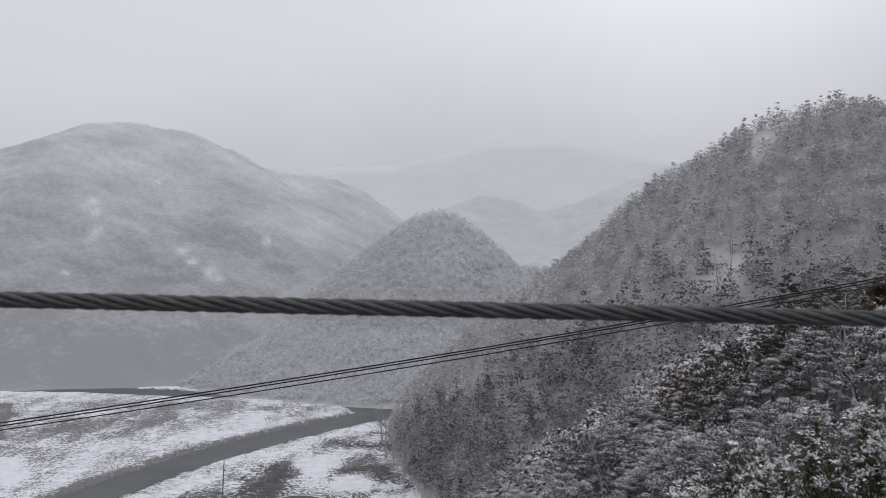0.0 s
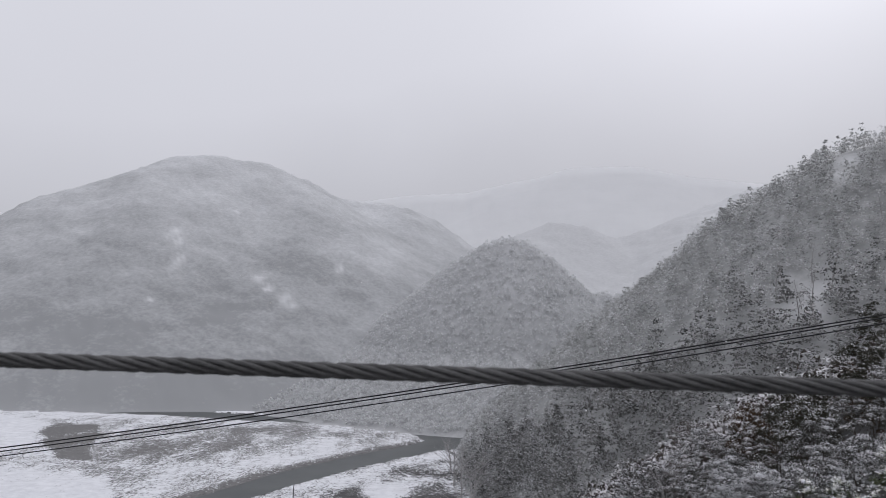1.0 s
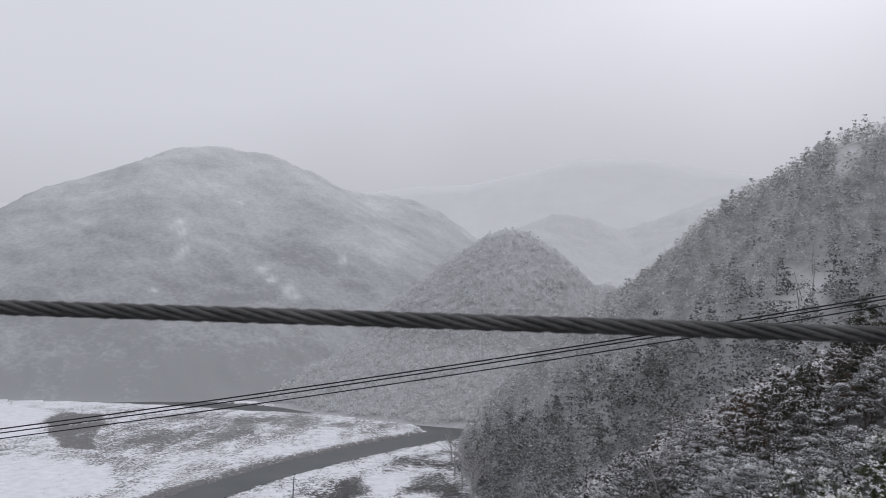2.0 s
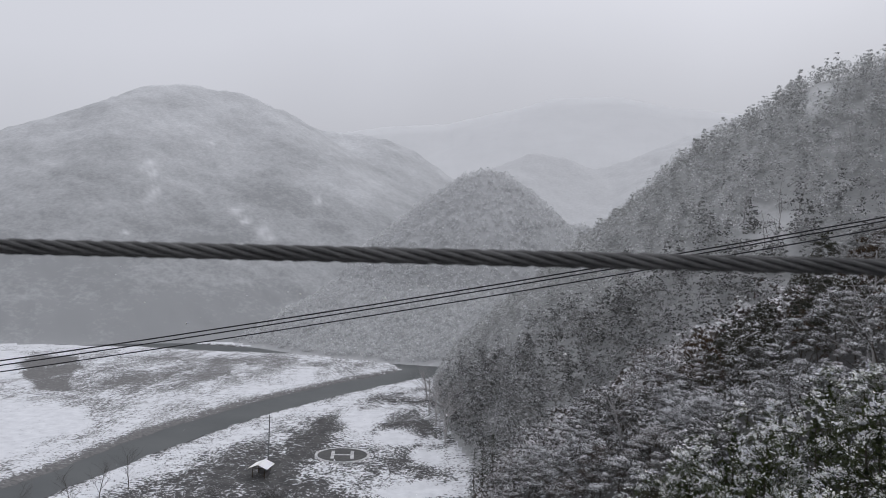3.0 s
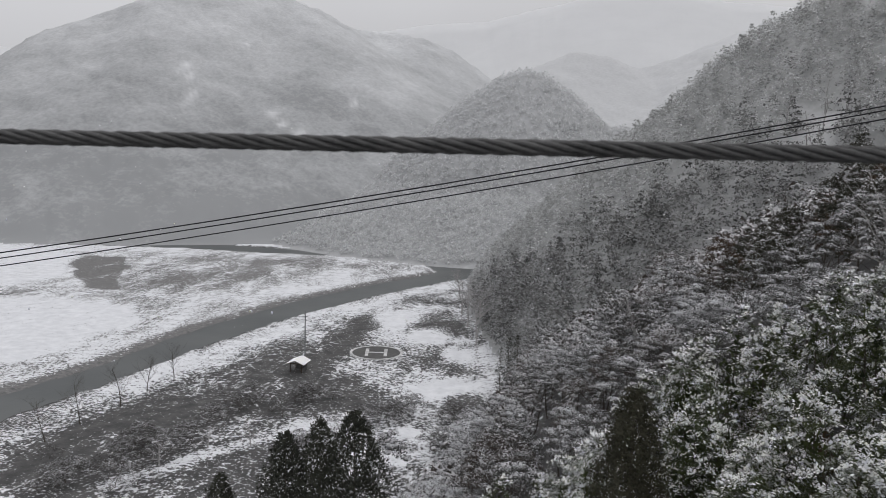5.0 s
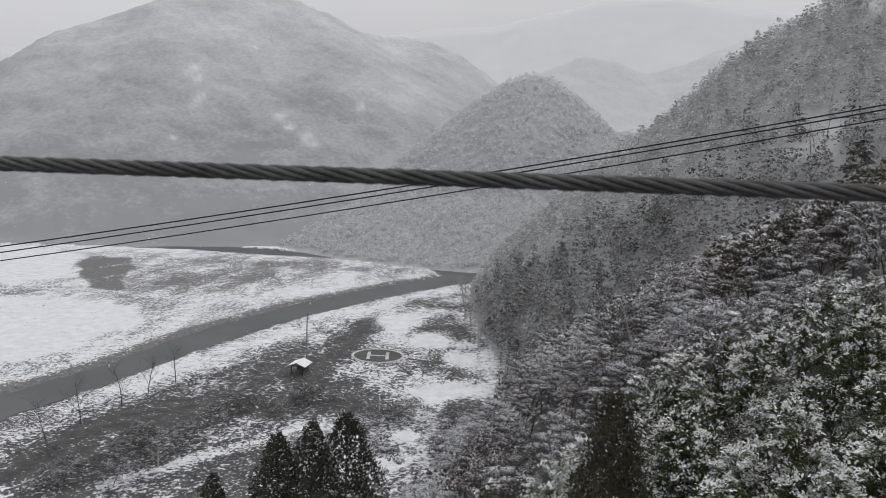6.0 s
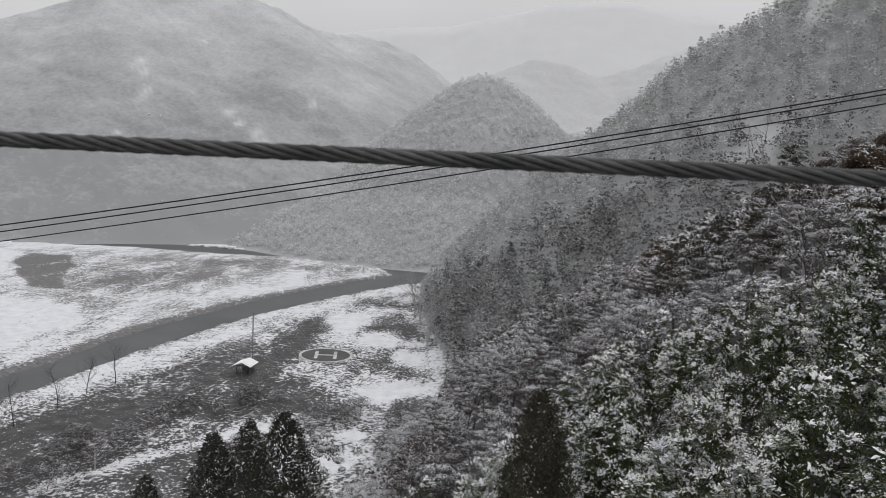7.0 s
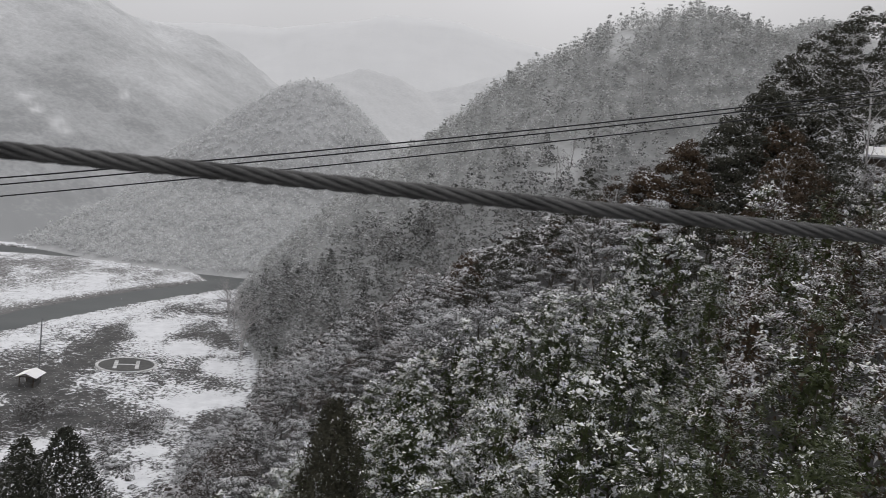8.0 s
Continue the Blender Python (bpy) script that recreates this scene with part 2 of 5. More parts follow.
def hazed_woods_material(name, dark, light, white, cover, line=(0, 1000), grain=0.8, patch=0.75, thin=0.0):
    """A far snowy wood: haze put into pale colours, crowns palest where snow holds."""
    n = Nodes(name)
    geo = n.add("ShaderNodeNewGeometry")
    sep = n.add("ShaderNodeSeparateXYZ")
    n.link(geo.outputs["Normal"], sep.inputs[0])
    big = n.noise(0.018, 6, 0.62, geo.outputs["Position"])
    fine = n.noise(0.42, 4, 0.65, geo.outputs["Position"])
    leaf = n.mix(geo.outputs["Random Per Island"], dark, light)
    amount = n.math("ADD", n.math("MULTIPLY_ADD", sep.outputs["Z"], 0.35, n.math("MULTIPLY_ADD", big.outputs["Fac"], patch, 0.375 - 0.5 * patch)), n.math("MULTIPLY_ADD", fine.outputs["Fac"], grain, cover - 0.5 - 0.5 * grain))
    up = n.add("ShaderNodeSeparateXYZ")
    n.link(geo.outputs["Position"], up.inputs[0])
    # haze again: the colour goes paler with height
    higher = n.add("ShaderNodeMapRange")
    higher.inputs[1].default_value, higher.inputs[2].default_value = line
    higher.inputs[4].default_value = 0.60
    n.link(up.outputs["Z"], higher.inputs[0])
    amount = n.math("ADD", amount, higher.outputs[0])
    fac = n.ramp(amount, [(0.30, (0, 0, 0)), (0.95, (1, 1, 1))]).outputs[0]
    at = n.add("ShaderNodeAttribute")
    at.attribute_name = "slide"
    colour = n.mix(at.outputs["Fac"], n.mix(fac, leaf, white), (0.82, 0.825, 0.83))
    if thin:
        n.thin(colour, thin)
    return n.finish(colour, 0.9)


M_GROUND, M_WATER, M_SNOW = ground_material(), water_material(), snow_material()
M_CABLE = wire_material("weathered wire rope", (0.060, 0.060, 0.060), (0.17, 0.168, 0.165), 0.05, 0.8)
M_HANGER = wire_material("blue-grey hanger rope", (0.050, 0.056, 0.068), (0.155, 0.168, 0.20), 0.15, 0.7)
M_CLAMP = clamp_material()


def bolt_material():
    """Rusty above, bare weathered thread below."""
    n = Nodes("rusted bolt with a bare end")
    co = n.coords()
    g = n.noise(160, 5, vector=co.outputs["Object"])
    sep = n.add("ShaderNodeSeparateXYZ")
    n.link(co.outputs["Object"], sep.inputs[0])
    rust = n.ramp(g.outputs["Fac"], [(0.3, (0.085, 0.045, 0.034)), (0.7, (0.22, 0.115, 0.082))]).outputs[0]
    zinc = n.ramp(g.outputs["Fac"], [(0.3, (0.12, 0.115, 0.10)), (0.7, (0.24, 0.235, 0.21))]).outputs[0]
    fac = n.ramp(n.math("ADD", n.math("MULTIPLY", sep.outputs["Z"], -25.0), n.math("MULTIPLY", g.outputs["Fac"], 0.9)), [(0.42, (0, 0, 0)), (0.85, (1, 1, 1))]).outputs[0]
    n.bump(g.outputs["Fac"], 0.3, 0.0006)
    return n.finish(n.mix(fac, rust, zinc), 0.7, 0.1)


M_RUST = bolt_material()
M_WIRE = plain_noise("black insulated line", (0.02, 0.02, 0.022), (0.035, 0.035, 0.037), 4, 0.6)
M_BARK = plain_noise("dark wet bark", (0.045, 0.038, 0.032), (0.11, 0.095, 0.08), 6, 0.9, 0, 0.02, (1, 1, 0.2))
M_PALEBARK = plain_noise("pale frosted bark", (0.28, 0.27, 0.265), (0.52, 0.51, 0.50), 5, 0.9, 0, 0.02, (1, 1, 0.3))
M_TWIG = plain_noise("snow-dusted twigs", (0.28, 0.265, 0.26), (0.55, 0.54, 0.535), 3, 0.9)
M_TWIGDARK = plain_noise("bare brown twigs", (0.05, 0.042, 0.038), (0.16, 0.145, 0.135), 3, 0.9)
M_BROAD = snowy_leaves("dusted broadleaf foliage", (0.045, 0.045, 0.041), (0.17, 0.165, 0.155), 0.74, 0.30, 3.0, 0.80, 0.6)
M_BROWNISH = snowy_leaves("brown dusted scrub", (0.050, 0.043, 0.038), (0.18, 0.155, 0.138), 0.62, 0.30, 3.0, 0.66, 0.55)
M_LADEN = snowy_leaves("snow-laden evergreen fronds", (0.012, 0.018, 0.007), (0.085, 0.102, 0.036), 0.0, 0.2, most=0.5)
M_DARKCON = snowy_leaves("dark evergreen foliage", (0.018, 0.021, 0.016), (0.065, 0.067, 0.050), -0.1, most=0.7)
M_RUSSET = snowy_leaves("russet evergreen foliage", (0.026, 0.019, 0.012), (0.115, 0.075, 0.046), 0.24, 0.10, 9.0, 0.85, 1.5)
M_OAK = snowy_leaves("dark oak foliage with specks of snow", (0.020, 0.023, 0.016), (0.090, 0.085, 0.065), 0.30, 0.10, 9.0, 0.9, 1.5)
M_SHRUB = snowy_leaves("brown leafless scrub under thin snow", (0.05, 0.047, 0.044), (0.14, 0.132, 0.125), 0.42, 0.4, 3.0, 0.55, 0.8)
M_CYPRESS = snowy_leaves("brown-green cypress foliage", (0.022, 0.023, 0.015), (0.062, 0.058, 0.038), -0.5, most=0.01)
# ridge woods and floor: distance haze painted in, less of it in the nearer copies
M_MIDWOOD = snowy_leaves("hazed hillside wood", (0.36, 0.365, 0.355), (0.70, 0.70, 0.695), 0.45, 0.5, 1.2, 0.45, 0.6, 0.3, 0.28)
M_MIDDARK = snowy_leaves("hazed hillside pines", (0.30, 0.305, 0.295), (0.52, 0.525, 0.515), 0.42, 0.4, 1.2, 0.5, 0.6, 0.3, 0.28)
M_NEARWOOD = snowy_leaves("less hazed dusted wood of the bluff", (0.12, 0.12, 0.116), (0.36, 0.357, 0.35), 0.45, 0.4, 2.0, 0.6, 0.9, 0.2, 0.3)
M_NEARPINE = snowy_leaves("less hazed pines of the bluff", (0.09, 0.092, 0.088), (0.25, 0.25, 0.242), 0.36, 0.3, 2.0, 0.6, 1.0, 0.2, 0.3)
M_RIDGE = hazed_woods_material("hazed ridge floor under thin snow", (0.33, 0.335, 0.33), (0.37, 0.375, 0.37), (0.58, 0.58, 0.585), 0.24, (0, 1000), 1.3)
# far hills: haze in the air painted as pale base colours
M_HILL = hazed_woods_material("hazed wood on the near hill", (0.38, 0.385, 0.388), (0.42, 0.425, 0.428), (0.60, 0.603, 0.61), 0.06, (0, 120), 1.1, 0.6)
M_MOUNT = hazed_woods_material("hazed wood on the mountain", (0.31, 0.317, 0.32), (0.33, 0.337, 0.34), (0.70, 0.707, 0.715), 0.08, (5, 175), 0.5, 0.9)
M_HILLTREE = hazed_woods_material("hazed trees of the near hill", (0.66, 0.665, 0.668), (0.74, 0.745, 0.748), (0.86, 0.863, 0.87), 0.12, (0, 120), 0.8, 0.4, 0.45)
M_BACK = hazed_woods_material("hazed back ridge", (0.47, 0.475, 0.48), (0.49, 0.495, 0.50), (0.62, 0.625, 0.63), 0.40)
M_FAR = hazed_woods_material("hazed distant ridge", (0.57, 0.575, 0.58), (0.58, 0.585, 0.59), (0.65, 0.655, 0.66), 0.5)
M_PAINT = plain_noise("worn white marking", (0.26, 0.26, 0.26), (0.74, 0.74, 0.74), 1.5, 0.8)
M_WOOD = plain_noise("dark stained timber", (0.045, 0.035, 0.028), (0.12, 0.095, 0.075), 3, 0.8, 0, 0.01, (1, 1, 0.15))
M_STEEL = plain_noise("grey galvanised steel", (0.16, 0.165, 0.17), (0.26, 0.265, 0.27), 8, 0.5, 0.5)
M_PLASTER = plain_noise("grey weathered wall", (0.10, 0.10, 0.10), (0.20, 0.195, 0.19), 2, 0.9)
M_GLASS = plain_noise("dark window glass", (0.02, 0.022, 0.025), (0.03, 0.033, 0.037), 1, 0.12)

# ---- building helpers ----


def mesh_from(name, verts, faces, material, smooth=False):
    me = bpy.data.meshes.new(name)
    me.from_pydata([tuple(v) for v in verts], [], [tuple(int(i) for i in f) for f in faces])
    me.materials.append(material)
    if smooth:
        me.polygons.foreach_set("use_smooth", [True] * len(me.polygons))
    return me


def quick_mesh(name, verts, faces, material, smooth=False):
    """As mesh_from, for big arrays of faces that all have the same number of corners."""
    verts, faces = np.asarray(verts, np.float32), np.asarray(faces, np.int32)
    me = bpy.data.meshes.new(name)
    k = faces.shape[1]
    me.vertices.add(len(verts))
    me.vertices.foreach_set("co", verts.ravel())
    me.loops.add(faces.size)
    me.loops.foreach_set("vertex_index", faces.ravel())
    me.polygons.add(len(faces))
    me.polygons.foreach_set("loop_start", np.arange(0, faces.size, k, dtype=np.int32))
    if smooth:
        me.polygons.foreach_set("use_smooth", np.ones(len(faces), bool))
    me.materials.append(material)
    me.update(calc_edges=True)
    return me


def part(name, me, parent, label="", m=None):
    """Links a mesh as one part under a thing or part."""
    ob = new(name, me)
    ob.parent = parent
    if m is not None:
        ob.matrix_basis = m
    if label:
        ob["label"] = label
    return ob


def from_bm(name, bm, material, smooth=False):
    me = bpy.data.meshes.new(name)
    bmesh.ops.recalc_face_normals(bm, faces=bm.faces)
    bm.to_mesh(me)
    bm.free()
    me.materials.append(material)
    if smooth:
        me.polygons.foreach_set("use_smooth", [True] * len(me.polygons))
    return me


def box_bm(sx, sy, sz, centre=(0, 0, 0), bevel=0.0, bm=None):
    bm = bm or bmesh.new()
    made = bmesh.ops.create_cube(bm, size=1, matrix=Matrix.LocRotScale(centre, None, (sx, sy, sz)))
    if bevel:
        edges = {e for v in made["verts"] for e in v.link_edges}
        bmesh.ops.bevel(bm, geom=list(edges), offset=bevel, segments=2, affect="EDGES")
    return bm


def tube(points, radii, sides=6, cap=True):
    """Vertices and faces of a round bar along points."""
    pts = [Vector(p) for p in points]
    verts, faces = [], []
    up = Vector((0.13, 0.31, 0.94))
    for i, p in enumerate(pts):
        d = (pts[min(i + 1, len(pts) - 1)] - pts[max(i - 1, 0)]).normalized()
        a = d.cross(up if abs(d.dot(up)) < 0.95 else Vector((1, 0, 0))).normalized()
        b = d.cross(a)
        for k in range(sides):
            w = 2 * math.pi * k / sides
            verts.append(p + radii[i] * (math.cos(w) * a + math.sin(w) * b))
    for i in range(len(pts) - 1):
        for k in range(sides):
            j = (k + 1) % sides
            faces.append((i * sides + k, i * sides + j, (i + 1) * sides + j, (i + 1) * sides + k))
    if cap:
        faces.append(tuple(range(sides))[::-1])
        faces.append(tuple(range((len(pts) - 1) * sides, len(pts) * sides)))
    return verts, faces


def join(pieces):
    verts, faces = [], []
    for v, f in pieces:
        off = len(verts)
        verts += list(v)
        faces += [tuple(i + off for i in q) for q in f]
    return verts, faces


def rope(length, radius, lay, strands=6, seg=10, sides=6, step_axis="x"):
    """A stranded wire rope along x (or z), as vertex and face arrays."""
    r1, r0 = radius * 0.345, radius * 0.655
    turns = length / lay
    n = int(turns * seg) + 1
    s = np.linspace(-length / 2, length / 2, n)
    verts, faces = [], []
    for k in range(strands):
        w = 2 * np.pi * (s / lay + k / strands)
        cy, cz = np.cos(w), np.sin(w)
        for q in range(sides):
            u = 2 * np.pi * q / sides
            ring = r0 + r1 * np.cos(u)
            tang = r1 * np.sin(u)
            verts.append(np.stack([s, ring * cy - tang * cz, ring * cz + tang * cy], 1))
    verts = np.stack(verts, 1)  # n, strands*sides, 3
    rows = strands * sides
    base = (np.arange(n - 1) * rows)[:, None]
    for k in range(strands):
        for q in range(sides):
            a, b = k * sides + q, k * sides + (q + 1) % sides
            faces.append(np.concatenate([base + a, base + b, base + rows + b, base + rows + a], 1))
    v = verts.reshape(-1, 3)
    if step_axis == "z":
        v = v[:, [1, 2, 0]]
    return v, np.concatenate(faces)


def lattice(ix, iy, seed):
    h = (ix.astype(np.int64) * 374761393 + iy.astype(np.int64) * 668265263 + seed * 974634777) & 0x7FFFFFFF
    h = ((h ^ (h >> 13)) * 1274126177) & 0x7FFFFFFF
    return ((h ^ (h >> 16)) & 0xFFFF) / 65535.0


def value_noise(x, y, scale, seed=0, octaves=3):
    total, amp, norm = 0.0, 1.0, 0.0
    for o in range(octaves):
        fx, fy = x * scale * 2**o, y * scale * 2**o
        ix, iy = np.floor(fx), np.floor(fy)
        tx, ty = fx - ix, fy - iy
        tx, ty = tx * tx * (3 - 2 * tx), ty * ty * (3 - 2 * ty)
        a, b = lattice(ix, iy, seed + o), lattice(ix + 1, iy, seed + o)
        c, d = lattice(ix, iy + 1, seed + o), lattice(ix + 1, iy + 1, seed + o)
        total = total + amp * ((a * (1 - tx) + b * tx) * (1 - ty) + (c * (1 - tx) + d * tx) * ty)
        norm += amp
        amp *= 0.5
    return total / norm - 0.5


def polyline_distance(x, y, pts):
    best = np.full(x.shape, 1e9)
    for (ax, ay), (bx, by) in zip(pts[:-1], pts[1:]):
        dx, dy = bx - ax, by - ay
        t = np.clip(((x - ax) * dx + (y - ay) * dy) / (dx * dx + dy * dy), 0, 1)
        best = np.minimum(best, np.hypot(x - ax - t * dx, y - ay - t * dy))
    return best


def inside(x, y, pts):
    odd = np.zeros(x.shape, bool)
    for (ax, ay), (bx, by) in zip(pts, pts[1:] + pts[:1]):
        if ay != by:
            odd ^= ((ay > y) != (by > y)) & (x < (bx - ax) * (y - ay) / (by - ay) + ax)
    return odd


def signed(x, y, pts):
    d = polyline_distance(x, y, pts + pts[:1])
    return np.where(inside(x, y, pts), d, -d)


def tent(x, y, crest, fall, power=1.0):
    """Height of a hill whose crest runs through (x, y, z) and whose flanks fall away at the given rate."""
    best = np.full(x.shape, -1e9)
    for (ax, ay, az), (bx, by, bz) in zip(crest[:-1], crest[1:]):
        dx, dy = bx - ax, by - ay
        t = np.clip(((x - ax) * dx + (y - ay) * dy) / (dx * dx + dy * dy), 0, 1)
        d = np.hypot(x - ax - t * dx, y - ay - t * dy)
        best = np.maximum(best, az + t * (bz - az) - fall * (np.sqrt(d * d + 36) - 6))
    return best

# ---- the lie of the land ----
EYE = 41.85


def far_point(bearing, rise, d):
    """A point d metres off, at a bearing to the right of the valley's axis and a rise above the bridge, in degrees."""
    return (d * math.sin(radians(bearing)), d * math.cos(radians(bearing)), EYE + d * math.tan(radians(rise)))


NEAR_BANK = [(-120, -60), (-92, 20), (-79, 72), (-71, 98), (-67, 112.3), (-64, 123.5), (-59, 142.5), (-49.4, 172), (-37.6, 196), (-17.8, 228)]
FAR_BANK = [(-150, -40), (-112, 40), (-90, 88), (-80.3, 110.5), (-75.5, 124), (-72.5, 143.6), (-67, 162.7), (-56.6, 190.6), (-40.2, 220.8), (-29.5, 236), (-25.2, 246)]
BAR = FAR_BANK + [(-30, 256), (-39, 261.5), (-65, 268.5), (-96, 267.5), (-125, 270), (-171, 266), (-240, 262), (-420, 240), (-420, -40)]
MEADOW = NEAR_BANK + [(-8, 236), (60, 236), (60, -60)]
STRIP = [(-47, 276), (-70, 280), (-100, 285), (-140, 291), (-180, 291), (-230, 286), (-230, 291), (-180, 297), (-140, 298.5), (-100, 292), (-78, 287), (-60, 280)]
SPIT = [(-66, 292), (-78, 289), (-92, 293), (-96, 303), (-86, 312), (-70, 308)]
FOOT = [(-15, -80), (-14, 30), (-11, 60), (-7, 80), (-1.8, 95), (1.2, 110), (2.5, 125), (3, 142), (120, 142), (120, -80)]

BARE = [(-64, 84), (-60, 95), (-55, 113), (-48, 132), (-39, 152), (-34, 172), (-29, 159), (-31, 144), (-29, 132), (-22, 121), (-18, 111), (-22, 107), (-29, 108), (-36, 104), (-44, 98), (-51, 88), (-56, 79), (-60, 77)]
PIT = [(-141, 223), (-145, 238), (-135, 239), (-123, 221), (-116, 201), (-108, 187), (-113, 187), (-126, 201)]
DRIFT_NEAR = [(-150, 165), (-126, 172), (-107, 174), (-92, 166), (-82, 150), (-86, 128), (-100, 95), (-160, 90), (-220, 150)]
DRIFT_FAR = [(-230, 262), (-185, 253), (-148, 236), (-132, 200), (-136, 184), (-190, 180), (-260, 220)]
STUBBLE = [(-139, 256), (-101, 260), (-67, 248), (-65, 214), (-80, 191), (-89, 176), (-104, 168), (-109, 199)]

MOUNTAIN = [far_point(*p) for p in ((-52, 2.5, 600), (-40, 3.6, 570), (-34, 5.4, 560), (-30.4, 7.6, 560), (-28.4, 8.9, 562), (-26.1, 10.3, 566), (-24.7, 11.0, 570), (-22.1, 11.25, 575), (-18.6, 10.95, 580), (-15.7, 9.8, 588), (-13.5, 8.7, 595), (-9.7, 8.3, 615), (-6.2, 7.4, 635), (-3.2, 5.3, 650), (0, 4.4, 665), (8, 4.0, 680))]
HILL = [far_point(*p) for p in ((-9.0, -2.2, 380), (-7.4, -0.8, 382), (-5.0, 1.3, 385), (-4.1, 2.7, 386), (-3.4, 2.9, 385), (-2.7, 4.2, 386), (-1.8, 4.8, 385), (-0.4, 5.75, 388), (0.5, 6.0, 390), (1.5, 5.75, 392), (2.7, 4.9, 395), (4.4, 2.4, 400), (6.8, 1.7, 405), (9.4, 1.6, 410), (14, 1.4, 420), (20, 1.0, 440))]
BACK = [far_point(*p) for p in ((-4, 3.5, 620), (0, 5.6, 620), (2.1, 6.5, 620), (4.3, 7.4, 620), (6.4, 7.3, 625), (9.0, 6.4, 630), (11.2, 7.0, 640), (13.6, 7.8, 650), (16, 8.8, 660), (18.6, 9.8, 670), (24, 11.0, 690), (32, 11.5, 720), (45, 10, 780), (60, 8, 850))]
DISTANT = [far_point(*p) for p in ((-60, 7, 1500), (-34, 5.5, 1500), (-14, 8.2, 1500), (-2.5, 9.5, 1500), (5.5, 11.6, 1500), (10.9, 11.7, 1500), (15.2, 10.7, 1500), (30, 9.0, 1500), (60, 9, 1500))]
RIDGE = [(215, 232, 108), (165, 218, 104), (140, 196, 94), (120, 176, 86), (104, 167, 84.5), (90, 162, 85), (76, 165, 82.5), (62, 168, 72.5), (58, 195, 63), (58, 225, 60), (56, 258, 55.5), (44, 276, 44), (32, 290, 31), (14, 304, 12)]
RIDGE_FOOT = [(5, -50), (3, 128), (0, 142), (-3.5, 157), (-8, 179), (-11, 208), (-10, 235), (-5, 300), (0, 420), (300, 420), (300, -50)]
# bare snowy spots: x, y, half widths
CLEARINGS = [(72, 158.5, 3.2, 4), (68, 154.5, 2.6, 4), (51.5, 128.5, 6, 4.5)]


def smooth_max(a, b, k):
    h = np.clip(0.5 + 0.5 * (a - b) / k, 0, 1)
    return b + (a - b) * h + k * h * (1 - h)


def near_slope(x, y):
    up = np.minimum(x, 30) * 0.70 + np.maximum(x - 30, 0) * 0.28
    face = 16.6 + up - 0.075 * (y - 45) - 0.22 * np.maximum(y - 70, 0) + 1.6 * value_noise(x, y, 0.06, 5)
    edge = signed(x, y, FOOT)
    return np.minimum(face, np.where(edge > 0, 1.35 * edge, edge * 0.5))


def ridge_slope(x, y):
    face = tent(x, y, RIDGE, 0.93) + 5.0 * value_noise(x, y, 0.03, 9) * np.clip(tent(x, y, RIDGE, 0.93) / 25, 0, 1)
    edge = signed(x, y, RIDGE_FOOT)
    return np.minimum(face, np.where(edge > 0, 1.6 * edge, edge * 0.5))


def mountain_height(x, y):
    t = tent(x, y, MOUNTAIN, 0.60)
    return t + 22 * value_noise(x * 1.3 + 0.35 * y, y * 0.4, 0.0085, 21, 4) * np.clip(t / 60, 0, 1) * np.clip((170 - t) / 60, 0.12, 1)


def hill_height(x, y):
    t = tent(x, y, HILL, 0.95)
    t = np.where(t > 22, t, 22 - (22 - t) * 0.36)
    return t + 8 * value_noise(x * 1.3, y * 0.4, 0.02, 31, 3) * np.clip(t / 30, 0, 1) * np.clip((95 - t) / 30, 0.1, 1)


def back_height(x, y):
    return tent(x, y, BACK, 0.55) + 10 * value_noise(x, y, 0.012, 41, 3)


def distant_height(x, y):
    return tent(x, y, DISTANT, 0.5) + 14 * value_noise(x, y, 0.006, 51, 3)


def valley_floor(x, y):
    land = np.maximum(np.maximum(signed(x, y, BAR), signed(x, y, MEADOW)), np.maximum(signed(x, y, STRIP), signed(x, y, SPIT)))
    land = land + 1.6 * value_noise(x, y, 0.22, 3, 2)
    z = np.clip(land * 0.28, -1.6, 0.0) + np.clip(land * 0.02, 0, 0.5)
    mound = 2.6 * np.exp(-(((x + 82) / 9) ** 2 + ((y - 301) / 6) ** 2))
    return z + mound + 0.25 * value_noise(x, y, 0.08, 4) * np.clip(land / 4, 0, 1), land


def height(x, y):
    """Ground height and which form it belongs to: 0 floor, 1 near slope, 2 ridge, 3 hill, 4 mountain, 5 back, 6 distant."""
    floor_z, _ = valley_floor(x, y)
    forms = [floor_z, near_slope(x, y), ridge_slope(x, y), hill_height(x, y), mountain_height(x, y), back_height(x, y), distant_height(x, y)]
    stack = np.stack(forms)
    z = smooth_max(smooth_max(forms[1], forms[2], 3.0), floor_z, 0.8)
    return np.maximum(z, stack.max(0)), stack.argmax(0)


def height_at(x, y):
    return float(height(np.array([float(x)]), np.array([float(y)]))[0][0])


def sight(bearing, rise):
    """Where a line of sight from the bridge meets the land."""
    d = np.geomspace(60, 1600, 1500)
    x, y = d * math.sin(radians(bearing)), d * math.cos(radians(bearing))
    under = np.nonzero(height(x, y)[0] > EYE + d * math.tan(radians(rise)))[0]
    k = under[0] if len(under) else -1
    return float(x[k]), float(y[k])


